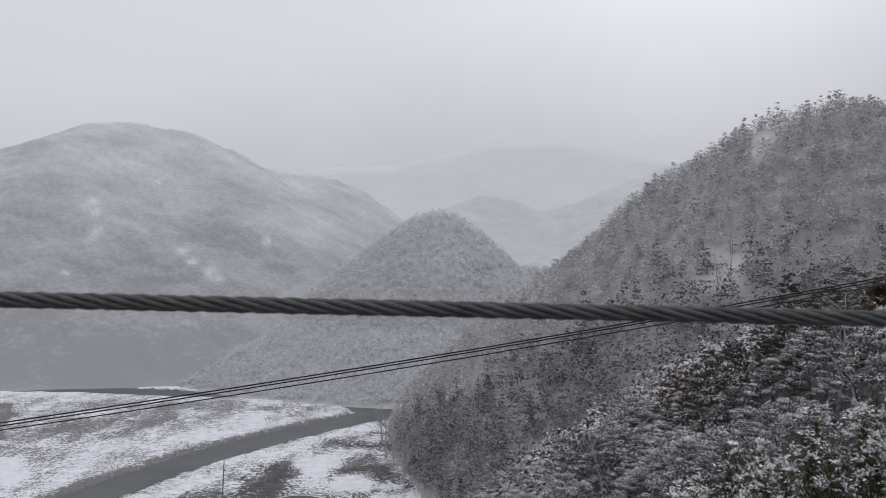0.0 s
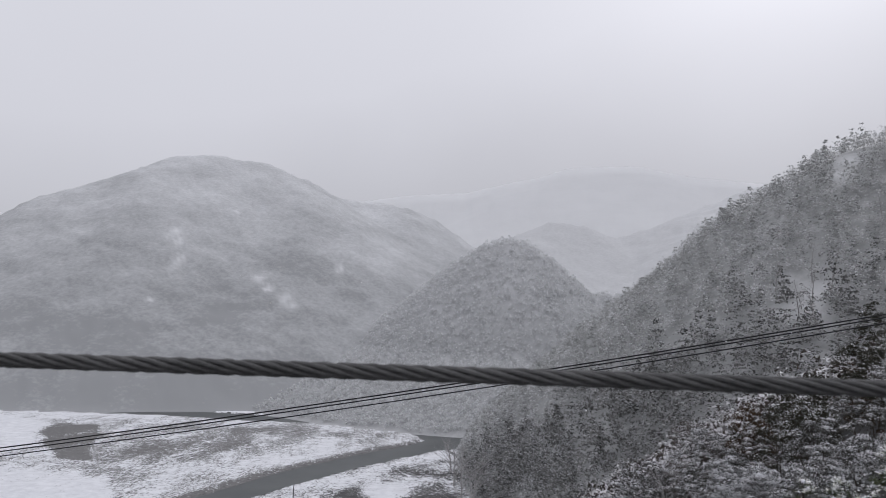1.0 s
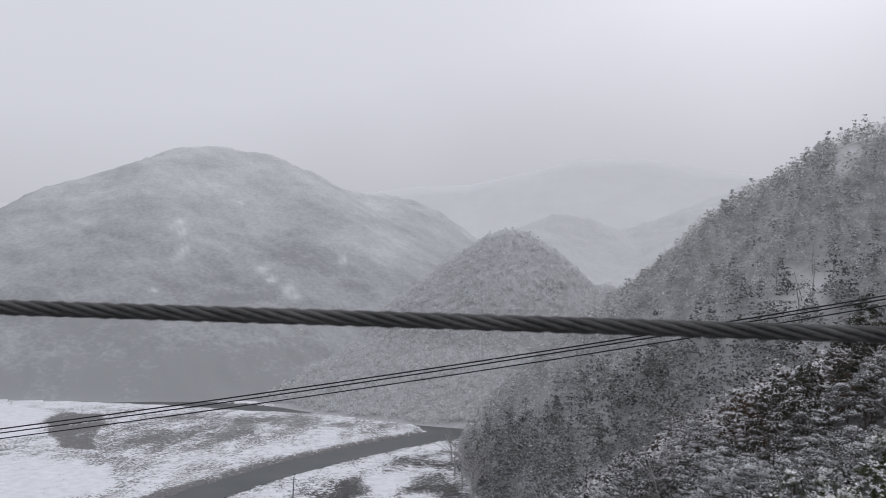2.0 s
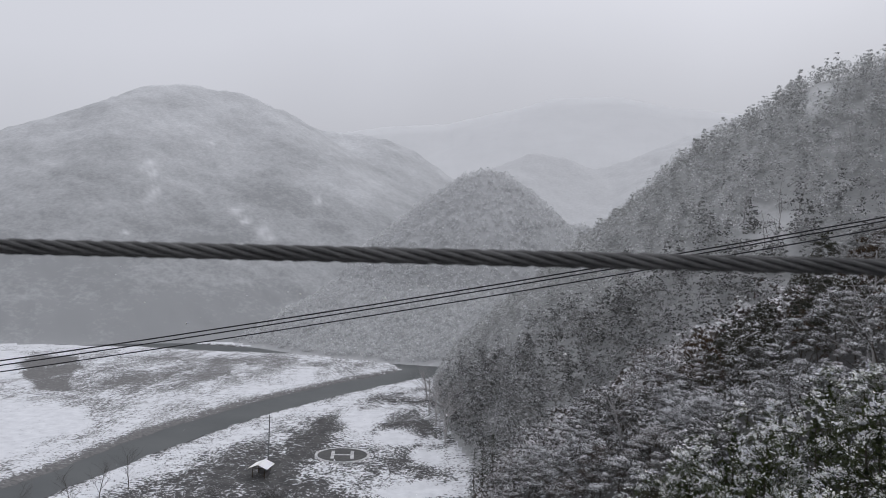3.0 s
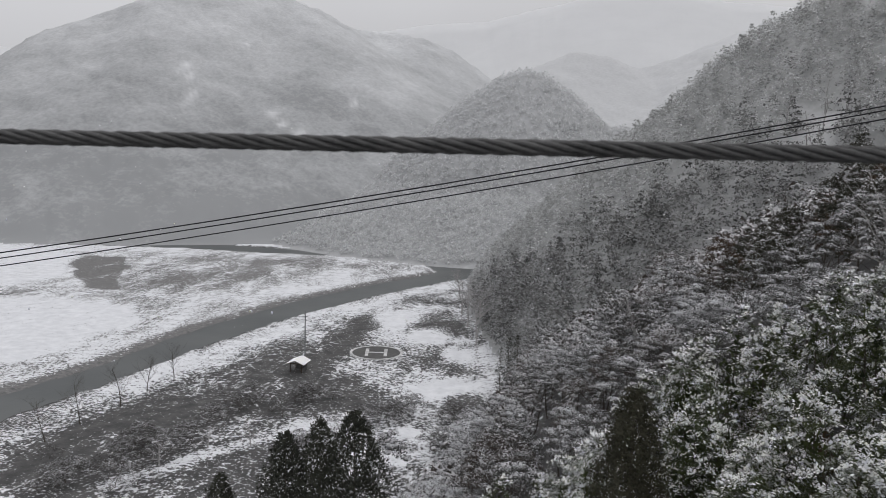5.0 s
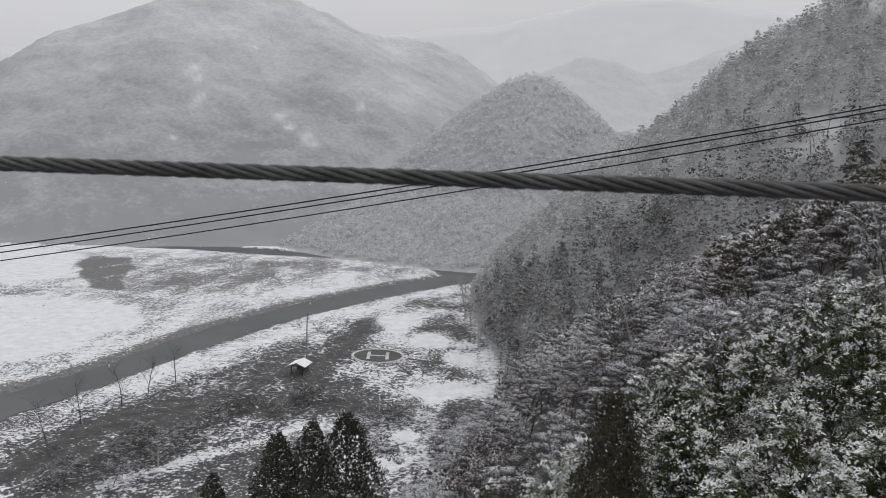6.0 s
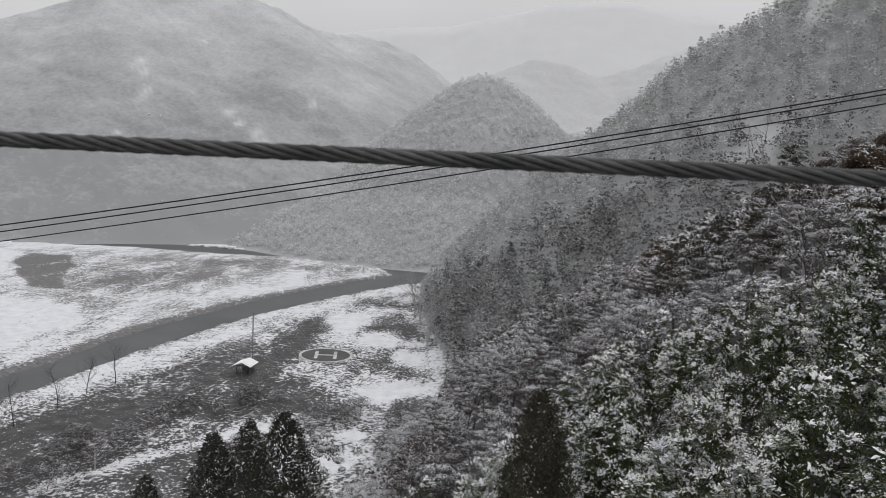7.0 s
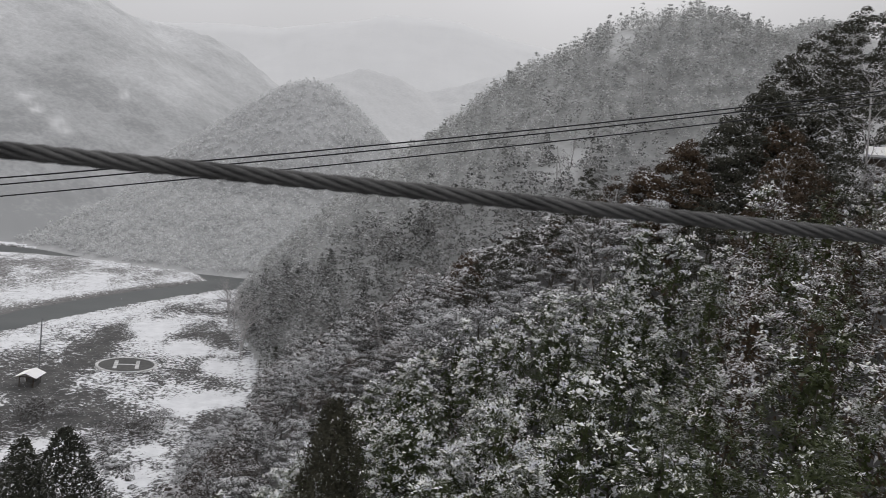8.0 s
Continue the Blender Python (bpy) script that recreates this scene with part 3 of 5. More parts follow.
# snow slides and rocky openings on the mountain: x, y, half width, half depth
SLIDES = [(*sight(b, r), w, d) for b, r, w, d in ((-24.75, 5.3, 2.6, 7.0), (-24.5, 4.6, 2.0, 5.0), (-24.45, 3.1, 1.8, 8.0), (-18.6, 2.0, 3.0, 4.0), (-17.9, 1.4, 2.4, 4.0), (-16.6, 0.6, 3.0, 4.0), (-16.0, 0.1, 2.4, 3.0), (-12.5, 3.2, 1.6, 5.0), (-20.6, 7.0, 1.6, 3.0), (-26.2, 0.2, 2.0, 1.2))]


def build_ground():
    bearings = np.concatenate([np.arange(-180, -46, 3.0), np.arange(-46, 54, 0.3), np.arange(54, 180, 3.0)])
    rings = np.concatenate([np.geomspace(0.02, 12, 10)[:-1], np.geomspace(12, 340, 230)[:-1], np.geomspace(340, 860, 120)[:-1], np.geomspace(860, 4500, 40)])
    b, r = np.meshgrid(np.radians(bearings), rings)
    x, y = r * np.sin(b), r * np.cos(b)
    z, form = height(x, y)
    z = np.where(y < -20, np.maximum(z, 0), z)
    crowns = value_noise(x, y, 0.20, 71, 2) * np.where(form == 3, 2.0, np.where(form >= 4, 3.0, 0.0)) * np.clip(z / 6, 0, 1)
    z = z + crowns
    n_r, n_b = b.shape
    idx = np.arange(n_r * n_b).reshape(n_r, n_b)
    nxt = np.roll(idx, -1, 1)
    faces = np.stack([idx[:-1], idx[1:], nxt[1:], nxt[:-1]], -1).reshape(-1, 4)
    faces = faces[:, ::-1]
    verts = np.stack([x, y, z], -1).reshape(-1, 3)
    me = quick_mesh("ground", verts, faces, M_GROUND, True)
    # a paler material for each more distant form: haze stepped into the colours
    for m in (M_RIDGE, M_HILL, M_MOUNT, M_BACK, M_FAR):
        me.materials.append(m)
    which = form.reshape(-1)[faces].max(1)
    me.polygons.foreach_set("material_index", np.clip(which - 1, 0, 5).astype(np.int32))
    # how much snow lies where
    _, land = valley_floor(x, y)
    snow = np.full(x.shape, 0.50)
    bar = signed(x, y, BAR)
    snow = np.where(bar > 0, 0.56 + 0.5 * value_noise(x, y, 0.02, 61, 2) + 0.25 * value_noise(x * 0.5, y, 0.09, 62, 3), snow)
    shore = np.clip(1 - bar / 3.5, 0, 1) ** 2 * (bar > -2)
    snow = snow - 0.5 * shore * (x < -27) * (y < 240)
    drift = np.clip(np.maximum(signed(x, y, DRIFT_NEAR), signed(x, y, DRIFT_FAR)) / 5 + 0.5 + 1.1 * value_noise(x * 0.6, y, 0.07, 69, 3), 0, 1)
    snow = np.where(bar > 5, snow + 0.42 * drift, snow)
    pit = np.clip(signed(x, y, PIT) / 3 + 0.6 + 0.8 * value_noise(x, y, 0.15, 65, 2), 0, 1)
    stubble = np.clip(signed(x, y, STUBBLE) / 14 + 0.4, 0, 1)
    snow = snow - 0.9 * pit - 0.17 * stubble * (bar > 0)
    meadow = signed(x, y, MEADOW)
    on = meadow > 0
    bank = np.exp(-((meadow - 5) / 5.5) ** 2)
    snow = np.where(on, 0.46 - 0.17 * np.clip((118 - y) / 25, 0, 1) * np.clip((-24 - x) / 8, 0, 1) + 0.20 * bank, snow)
    east = np.clip((x + 0.16 * (y - 140) + 24) / 9, 0, 1) * np.clip((y - 92) / 14, 0, 1)
    snow = np.where(on, snow + 0.10 * east, snow)
    bare = np.clip(signed(x, y, BARE) / 5 + 0.55 + 0.8 * value_noise(x, y, 0.12, 63, 3), 0, 1)
    pad = np.exp(-(((x + 25) / 7.5) ** 2 + ((y - 140) / 7) ** 2) ** 2)
    sheets = 0.75 * value_noise(x * 0.6, y, 0.13, 64, 3)
    snow = np.where(on, snow + (1.2 * sheets - 0.12) * east * (1 - bare) - 0.28 * bare - 0.12 * pad, snow)
    path_line = polyline_distance(x, y, [(-46, 78), (-39, 87), (-32, 95), (-26, 102), (-22, 107)])
    snow = np.where(on, snow + 0.42 * np.exp(-(path_line / 1.3) ** 2), snow)
    for cx, cy, rad in ((-12.7, 100.5, 1.8), (-13, 91.6, 2.2), (-11.5, 119, 3.2), (-8, 122, 3), (-16, 157, 4.5), (-26, 171, 6), (-9, 142, 3)):
        snow = snow + 0.5 * np.exp(-(np.hypot(x - cx, (y - cy) / 1.6) / rad * (1 + 0.5 * value_noise(x, y, 0.3, 66, 2))) ** 4)
    wet = np.where(bar > -3, 1.0, 0.0)
    wet = np.where(form >= 1, 0.0, wet)
    snow = np.where(form == 2, 0.38, np.where(form == 1, np.maximum(0.14, snow - np.clip(signed(x, y, FOOT) / 5 + 0.25 + 0.9 * value_noise(x, y, 0.25, 68, 2), 0, 1)), snow))
    snow = np.maximum(snow, 0.95 * np.clip(np.maximum(signed(x, y, STRIP), signed(x, y, SPIT)) / 4 + 0.6, 0, 1))
    snow = np.where(land < -1.2, 0.0, snow)
    slide = np.zeros(x.shape)
    for cx, cy, wide, deep in SLIDES + [(cx, cy, wx * 0.9, wy * 0.9) for cx, cy, wx, wy in CLEARINGS]:
        slide = np.maximum(slide, np.exp(-((x - cx) / wide) ** 2 - ((y - cy) / deep) ** 2) * (0.6 + 0.5 * value_noise(x, y, 0.2, 67, 2)))
    for key, val in (("snow", snow), ("stones", wet), ("slide", slide)):
        at = me.attributes.new(key, "FLOAT", "POINT")
        at.data.foreach_set("value", val.reshape(-1).astype(np.float32))
    return tagged(new("ground", me), "snowy valley floor of gravel and grass below wooded slopes", "ground", kind="structure")


ground = build_ground()


# river and lake: one sheet that the banks rise out of
wv = [(-900, -300, -0.42), (160, -300, -0.42), (160, 420, -0.42), (-900, 420, -0.42)]
tagged(new("water", mesh_from("water", wv, [(0, 1, 2, 3)], M_WATER)), "still dark grey river winding past snowy banks", "river", kind="structure")

# ---- trees ----


def sprays(centres, outward, size, seed, jitter=0.55, along=None, slim=0.5):
    """Small leaf sprays at the centres, one slim triangle each, that face outward more or less."""
    g = np.random.default_rng(seed)
    n = len(centres)
    normal = outward + jitter * g.normal(size=(n, 3))
    normal /= np.linalg.norm(normal, axis=1, keepdims=True) + 1e-9
    a = g.normal(size=(n, 3)) if along is None else along + 0.35 * g.normal(size=(n, 3))
    a = a - normal * (a * normal).sum(1, keepdims=True)
    a /= np.linalg.norm(a, axis=1, keepdims=True) + 1e-9
    b = np.cross(normal, a)
    s = size * g.uniform(0.6, 1.4, (n, 1))
    w = s * slim * g.uniform(0.7, 1.3, (n, 1))
    v = np.stack([centres - a * s * 0.5 - b * w, centres - a * s * 0.5 + b * w, centres + a * s - normal * s * 0.2], 1)
    return v.reshape(-1, 3), np.arange(n * 3).reshape(-1, 3)


def limb_tree(seed, height_m, spread, lean=0.0, levels=3, thick=0.09, start=0.25, kids=(5, 4, 3), sides=5, rise=0.6, reach=1.0):
    """A bare tree: trunk and forking limbs, as pieces of round bar. Returns pieces and limb tips."""
    g = random.Random(seed)
    pieces, tips = [], []

    def grow(p, d, length, r, level):
        pts, rad, q, cur = [p.copy()], [r], p.copy(), d.copy()
        steps = 4 if level == 0 else 3
        for i in range(steps):
            cur = (cur + Vector((g.uniform(-1, 1), g.uniform(-1, 1), g.uniform(-0.3, 0.7))) * 0.16).normalized()
            q = q + cur * (length / steps)
            pts.append(q.copy())
            rad.append(r * (1 - 0.72 * (i + 1) / steps))
        pieces.append(tube(pts, rad, sides if level == 0 else 3, cap=False))
        tips.append((q.copy(), level))
        if level >= levels:
            return
        n = kids[min(level, len(kids) - 1)]
        for k in range(n):
            f = start + (1 - start) * (k + g.random()) / n if level == 0 else 0.3 + 0.7 * (k + g.random()) / n
            i = min(int(f * steps), steps - 1)
            base = pts[i].lerp(pts[i + 1], f * steps - i)
            w = g.uniform(0, 2 * math.pi)
            side = Vector((math.cos(w), math.sin(w), g.uniform(0.1, rise)))
            nd = (d * 0.45 + side * spread).normalized()
            grow(base, nd, length * g.uniform(0.42, 0.62) * (reach * (1.15 - 0.6 * f) if level == 0 else 1.0), r * 0.45 * (1 - 0.4 * f), level + 1)

    grow(Vector((0, 0, -0.4)), Vector((lean, 0, 1)).normalized(), height_m, thick, 0)
    return pieces, tips


def make_tree(name, trunk_mesh, crown_mesh, label, category, group, extra=None, crown_name="crown"):
    top = tagged(new(name), label, category, group)
    part("trunk", trunk_mesh, top)
    if crown_mesh:
        part(crown_name, crown_mesh, top)
    if extra:
        tagged(part("snow_cover", extra, top, "fresh snow lying on the fronds"), kind="stuff")
    return top


def broadleaf(seed, material, tall=7.5, wide=1.9, clumps=22, leaves=150, size=0.072, puff=(0.20, 0.34), squash=0.68, deep=0.44, limb=0.09):
    g = np.random.default_rng(seed)
    pieces, tips = limb_tree(seed, tall * 0.72, 0.9, 0.1 * g.normal(), 2, limb, 0.35, (6, 3), 5)
    v, f = join(pieces)
    trunk = mesh_from("trunk", v, f, M_BARK)
    cs, outs = [], []
    for k in range(clumps):
        w, u = g.uniform(0, 2 * np.pi), (k + 0.5) / clumps
        rr = wide * np.sqrt(u) * g.uniform(0.85, 1.08)
        cz = tall * (0.95 - deep * (rr / wide) ** 2) + g.normal() * 0.2
        cr = min(wide, 2.6) * g.uniform(*puff)
        d = g.normal(size=(leaves, 3))
        d /= np.linalg.norm(d, axis=1, keepdims=True)
        d[:, 2] = np.abs(d[:, 2]) * 1.1 - 0.25
        side = np.array([np.cos(w), np.sin(w), 0.0]) * 0.35 * rr / wide
        outs.append(d + side)
        d = d * g.uniform(0.75, 1.0, (leaves, 1)) * np.array([1, 1, squash])
        cs.append(np.array([rr * np.cos(w), rr * np.sin(w), cz]) + d * cr)
    v, f = sprays(np.concatenate(cs), np.concatenate(outs), size, seed + 1, 0.2)
    return trunk, quick_mesh("crown", v, f, material)


def conifer(seed, material, tall=8.0, wide=1.9, whorls=15, arms=8, size=0.13, snow=0.35, droop=0.25, low=0.12, dense=3, taper=0.8):
    """An evergreen: straight trunk, whorls of drooping fronds, snow lying on some of them."""
    g = np.random.default_rng(seed)
    tv, tf = tube([(0, 0, -0.5), (0.03, 0, tall * 0.5), (0, 0.02, tall * 0.98)], [0.13, 0.08, 0.015], 6)
    trunk = mesh_from("trunk", tv, tf, M_BARK)
    cs, outs, dirs, lumps = [], [], [], []
    for k in range(whorls):
        f = min(max((k + g.uniform(-0.3, 0.3)) / (whorls - 1), 0.0), 1.0)
        z0 = tall * (low + (0.99 - low) * f)
        reach = wide * ((1 - f) ** taper + 0.05) * g.uniform(0.8, 1.15)
        count = max(3, int(arms * (1 - 0.5 * f)))
        for j in range(count):
            w = 2 * np.pi * (j + g.uniform(0, 0.8)) / count + k * 1.3
            cw, sw = np.cos(w), np.sin(w)
            arm = reach * g.uniform(0.75, 1.15)
            steps = max(3, int(arm / 0.2))
            heavy = g.random() < 0.75
            for q in range(steps):
                u = (q + 1) / steps
                rad = arm * u
                z = z0 + arm * (0.18 * u - droop * u * u)
                for _ in range(dense):
                    side, dz = g.normal() * 0.15 * (1.1 - 0.5 * u), g.normal() * 0.05
                    cs.append((rad * cw - side * sw, rad * sw + side * cw, z + dz))
                    outs.append((0.35 * cw - side * sw, 0.35 * sw + side * cw, 1.0))
                    dirs.append((cw, sw, 0.18 - 2 * droop * u))
                if heavy and u > 0.4 and g.random() < snow:
                    lumps.append((rad * cw - 0.6 * side * sw, rad * sw + 0.6 * side * cw, z + 0.05, w))
    v, f = sprays(np.array(cs), np.array(outs), size, seed + 1, 0.5, np.array(dirs), 0.28)
    extra = None
    if lumps:
        lumps = np.repeat(np.array(lumps), 9, 0)
        cw, sw = np.cos(lumps[:, 3]), np.sin(lumps[:, 3])
        n = len(lumps)
        spots = lumps[:, :3] + g.normal(size=(n, 3)) * np.array([0.07, 0.07, 0.03])
        lv, lf = sprays(spots, np.stack([0.3 * cw, 0.3 * sw, np.ones(n)], 1), 0.075, seed + 2, 0.35, np.stack([cw, sw, np.full(n, -0.35)], 1), 0.38)
        extra = quick_mesh("snow_cover", lv, lf, M_SNOW)
    return trunk, quick_mesh("crown", v, f, material), extra


def dome_conifer(seed, material, tall, wide, low, count=5200, snow=260, blunt=0.42, leaf=0.15):
    """A dense conifer with a blunt, lumpy crown down to a given height on a straight trunk."""
    g = np.random.default_rng(seed)
    tv, tf = tube([(0, 0, -0.5), (0.03, 0, tall * 0.5), (0, 0.02, tall * 0.95)], [0.16, 0.10, 0.02], 7)
    knots = g.random(90), g.uniform(0, 2 * np.pi, 90)

    def spots(n, inside):
        u, w = g.random(n) ** 0.75, g.uniform(0, 2 * np.pi, n)
        near = np.hypot((u[:, None] - knots[0][None]) * 7, np.angle(np.exp(1j * (w[:, None] - knots[1][None]))) * 1.4).min(1)
        r = wide * (u + 0.012) ** blunt * (1.10 - 0.30 * np.clip(near / 0.55, 0, 1)) * inside
        c = np.stack([r * np.cos(w), r * np.sin(w), tall * (1 - (1 - low) * u) - 0.25 * near], 1)
        return c + g.normal(size=(n, 3)) * 0.05, np.stack([np.cos(w), np.sin(w), 0.7 - 0.9 * np.clip(near / 0.55, 0, 1)], 1)

    c, o = spots(count, g.uniform(0.72, 1.04, count))
    v, f = sprays(c, o, leaf, seed + 1, 0.5, o * np.array([1, 1, 0]) + np.array([0, 0, 0.5]), 0.30)
    c, o = spots(snow, 1.04)
    up = o[:, 2] > 0.2
    lv, lf = sprays(c[up], o[up] + np.array([0, 0, 0.8]), 0.07, seed + 2, 0.3, None, 0.4)
    return mesh_from("trunk", tv, tf, M_BARK), quick_mesh("crown", v, f, material), quick_mesh("snow_cover", lv, lf, M_SNOW)


def snow_pads(centres, along, size, seed):
    """Soft flattened cushions of snow that lie along the fronds."""
    g = np.random.default_rng(seed)
    unit = [(1, 0, -0.3), (0.2, 1, -0.3), (-0.8, 0.5, -0.3), (-0.8, -0.5, -0.3), (0.2, -1, -0.3), (0, 0, 0.8)]
    tri = [(0, 1, 5), (1, 2, 5), (2, 3, 5), (3, 4, 5), (4, 0, 5)]
    unit, tri = np.array(unit), np.array(tri)
    n = len(centres)
    a = along / (np.linalg.norm(along, axis=1, keepdims=True) + 1e-9)
    b = np.cross(np.array([(0, 0, 1.0)]), a)
    b /= np.linalg.norm(b, axis=1, keepdims=True) + 1e-9
    c = np.cross(a, b)
    s = size * g.uniform(0.5, 1.5, (n, 1))
    k = unit[None] * g.uniform(0.7, 1.3, (n, len(unit), 1)) * np.concatenate([s, s * g.uniform(0.38, 0.65, (n, 1)), s * 0.42], 1)[:, None]
    v = centres[:, None] + k[..., :1] * a[:, None] + k[..., 1:2] * b[:, None] + k[..., 2:] * c[:, None]
    return v.reshape(-1, 3), (tri[None] + len(unit) * np.arange(n)[:, None, None]).reshape(-1, 3)


def frond_tree(seed, material, tall=7.5, wide=1.7, clumps=36, fronds=11, snow=0.5):
    """A bushy evergreen: clumps of drooping fronds all over a domed crown, snow along the upper fronds."""
    g = np.random.default_rng(seed)
    tv, tf = tube([(0, 0, -0.5), (0.03, 0, tall * 0.5), (0, 0.02, tall * 0.9)], [0.07, 0.045, 0.012], 5)
    trunk = mesh_from("trunk", tv, tf, M_BARK)
    cs, outs, dirs, white, wdirs = [], [], [], [], []
    for k in range(clumps):
        u = (k + 0.5) / clumps
        w = k * 2.4 + g.uniform(-0.4, 0.4)
        rr = wide * u ** 0.7 * g.uniform(0.85, 1.1)
        c = np.array([rr * np.cos(w), rr * np.sin(w), tall * (0.98 - 0.64 * u) + g.normal() * 0.18])
        o = np.array([np.cos(w) * u ** 0.5, np.sin(w) * u ** 0.5, 1.0 - 0.6 * u])
        o /= np.linalg.norm(o)
        loaded = g.random() < snow
        if loaded and snow > 0.5:
            heap = c + o * g.uniform(0.2, 0.4) + g.normal(size=(18, 3)) * np.array([0.10, 0.10, 0.06])
            white += list(heap)
            wdirs += [o + 0.5 * g.normal(size=3) - np.array([0, 0, 0.3]) for _ in range(18)]
        for _ in range(fronds):
            d = o * 0.8 + g.normal(size=3) * 0.6 + np.array([0, 0, 0.45])
            d /= np.linalg.norm(d)
            length, bend = g.uniform(0.3, 0.75), g.uniform(0.12, 0.45)
            bears = d[2] > -0.25 and g.random() < (0.9 if loaded else 0.12 * snow)
            for q in range(5):
                t = (q + 1) / 5
                p = c + d * length * t - np.array([0, 0, bend * length * t * t])
                way = d - np.array([0, 0, 2 * bend * t])
                for _ in range(2):
                    cs.append(p + g.normal(size=3) * 0.04)
                    outs.append(np.array([0, 0, 1.0]) + 0.5 * d)
                    dirs.append(way + 0.45 * g.normal(size=3))
                if bears and t > 0.5 and g.random() < 0.5:
                    white += [p + np.array([0, 0, 0.03]) + g.normal(size=3) * np.array([0.05, 0.05, 0.02]) for _ in range(2)]
                    wdirs += [way + 0.35 * g.normal(size=3) for _ in range(2)]
    v, f = sprays(np.array(cs), np.array(outs), 0.104, seed + 1, 0.5, np.array(dirs), 0.20)
    # dense inner foliage
    k = 220
    u, w = g.random(k), g.uniform(0, 2 * np.pi, k)
    rr = wide * 0.78 * u ** 0.7 * g.uniform(0.3, 1.0, k)
    inner = np.stack([rr * np.cos(w), rr * np.sin(w), tall * (0.86 - 0.66 * u)], 1)
    iv, jf = sprays(inner, np.stack([np.cos(w), np.sin(w), np.full(k, -0.3)], 1), 0.17, seed + 5, 0.4, None, 0.36)
    v, f = np.concatenate([v, iv]), np.concatenate([f, jf + len(v)])
    extra = None
    if white:
        lv, lf = snow_pads(np.array(white), np.array(wdirs), 0.062, seed + 2)
        extra = quick_mesh("snow_cover", lv, lf, M_SNOW, True)
    return trunk, quick_mesh("crown", v, f, material), extra


def place(proto, x, y, size=1.0, turn=0.0, z=None, wide=1.0):
    z = height_at(x, y) if z is None else z
    m = pose(x, y, z, 0, 0, turn)
    ob = copy_thing(proto, m)
    ob.scale = (size * wide, size * wide, size)
    return ob


def retire(protos):
    """Removes the patterns from which copies were made."""
    for p in protos:
        for o in (*p.children_recursive, p):
            bpy.data.objects.remove(o)


BROADS = [make_tree("broadleaf_tree", *broadleaf(100 + i, M_BROAD if i % 3 else M_BROWNISH, 6.2 + 0.4 * i, 1.7 + 0.24 * i, 28 + 5 * i, 150, 0.066, (0.17, 0.30), 0.6, 0.42), "rounded broadleaf tree dusted with snow on the slope", "tree", "broadleaf trees on the slope") for i in range(6)]
LADENS = []
for i in range(5):
    tr, cr, ex = frond_tree(200 + i, M_LADEN, 6.2 + 0.5 * i, 1.6 + 0.1 * i, 34, 9, 0.62)
    LADENS.append(make_tree("evergreen_tree", tr, cr, "young evergreen tree with snow-laden fronds", "tree", "evergreens below the bridge", ex))

GREENS = []
for i in range(4):
    tr, cr, ex = frond_tree(230 + i, M_LADEN if i % 2 else M_RUSSET, 6.4 + 0.5 * i, 1.8, 34, 9, 0.15)
    GREENS.append(make_tree("evergreen_tree", tr, cr, "dark green evergreen tree with little snow on it" if i % 2 else "russet-brown evergreen tree with little snow on it", "tree", "evergreens below the bridge", ex))

DARKS = [make_tree("evergreen_tree", *broadleaf(250 + i, M_OAK if i % 2 else M_RUSSET, 6.4 + 0.5 * i, 1.9, 34, 105, 0.085, (0.20, 0.34), 0.85, 0.55), "dark bushy evergreen tree flecked with snow", "tree", "dark evergreens by the house") for i in range(4)]

g = np.random.default_rng(11)
sp = []
for step, y0, y1, kind in ((2.0, 6, 41, 0.0), (3.1, 30, 66, 1.0)):
    for x in np.arange(-16, 62, step):
        for y in np.arange(y0, y1, step):
            sp.append((x + g.uniform(-0.45, 0.45) * step, y + g.uniform(-0.45, 0.45) * step, g.random(), g.random(), g.random(), kind))
sp = np.array(sp)
sz, form = height(sp[:, 0], sp[:, 1])
rim = signed(sp[:, 0], sp[:, 1], FOOT)
near = (form == 1) & (rim > np.where(sp[:, 1] < 70, 8.5, 4.0))
for (px, py, a, b, c, kind), z in zip(sp[near], sz[near]):
    bearing, d = math.degrees(math.atan2(px - 2, py)), math.hypot(px, py)
    low = math.degrees(math.atan2(z + 8 - EYE, d)) < -33
    if low or bearing > 50 or (0.84 < (px - 3.9) / py < 1.1 and py > 39) or (px > 33 and 40 < py < 62) or d < 11 or math.hypot(px - 5.4, py - 25.0) < 2.4:
        continue
    if py < 27 and px < 8.6:
        continue
    toward_house = 0.80 < (px - 3.9) / py < 1.05 and py > 24
    shaded = (0.54 < (px - 3.9) / py < 0.86 and py > 31 + 0.25 * (32 - px) - 2 * a) or (py > 50 and 18 < px < 33)
    laden = py < 38 - 0.12 * abs(px - 14) + 8 * value_noise(np.array([px]), np.array([py]), 0.12, 77)[0] and px > 1.0
    if shaded:
        if kind == 1.0:
            place(DARKS[int(b * 4)], px, py, 0.62 + 0.4 * c, 360 * a, z)
    elif laden and kind == 0.0:
        green = c < 0.15 or ((px - 3.9) / py > 0.56 + 0.12 * a and py < 30)
        one = place((GREENS if green else LADENS)[int(b * 4)], px, py, (0.34 if toward_house else 0.72) + 0.42 * c, 360 * a, z)
        one.rotation_euler = (radians(9 * (a - 0.5)), radians(9 * (b - 0.5)), radians(360 * a))
    elif not laden and kind == 1.0:
        place(BROADS[int(b * 6)], px, py, (0.45 if toward_house else 0.72) + 0.4 * a, 360 * c, z)
retire(BROADS + LADENS + GREENS + DARKS)

# ---- woods too many to count ----


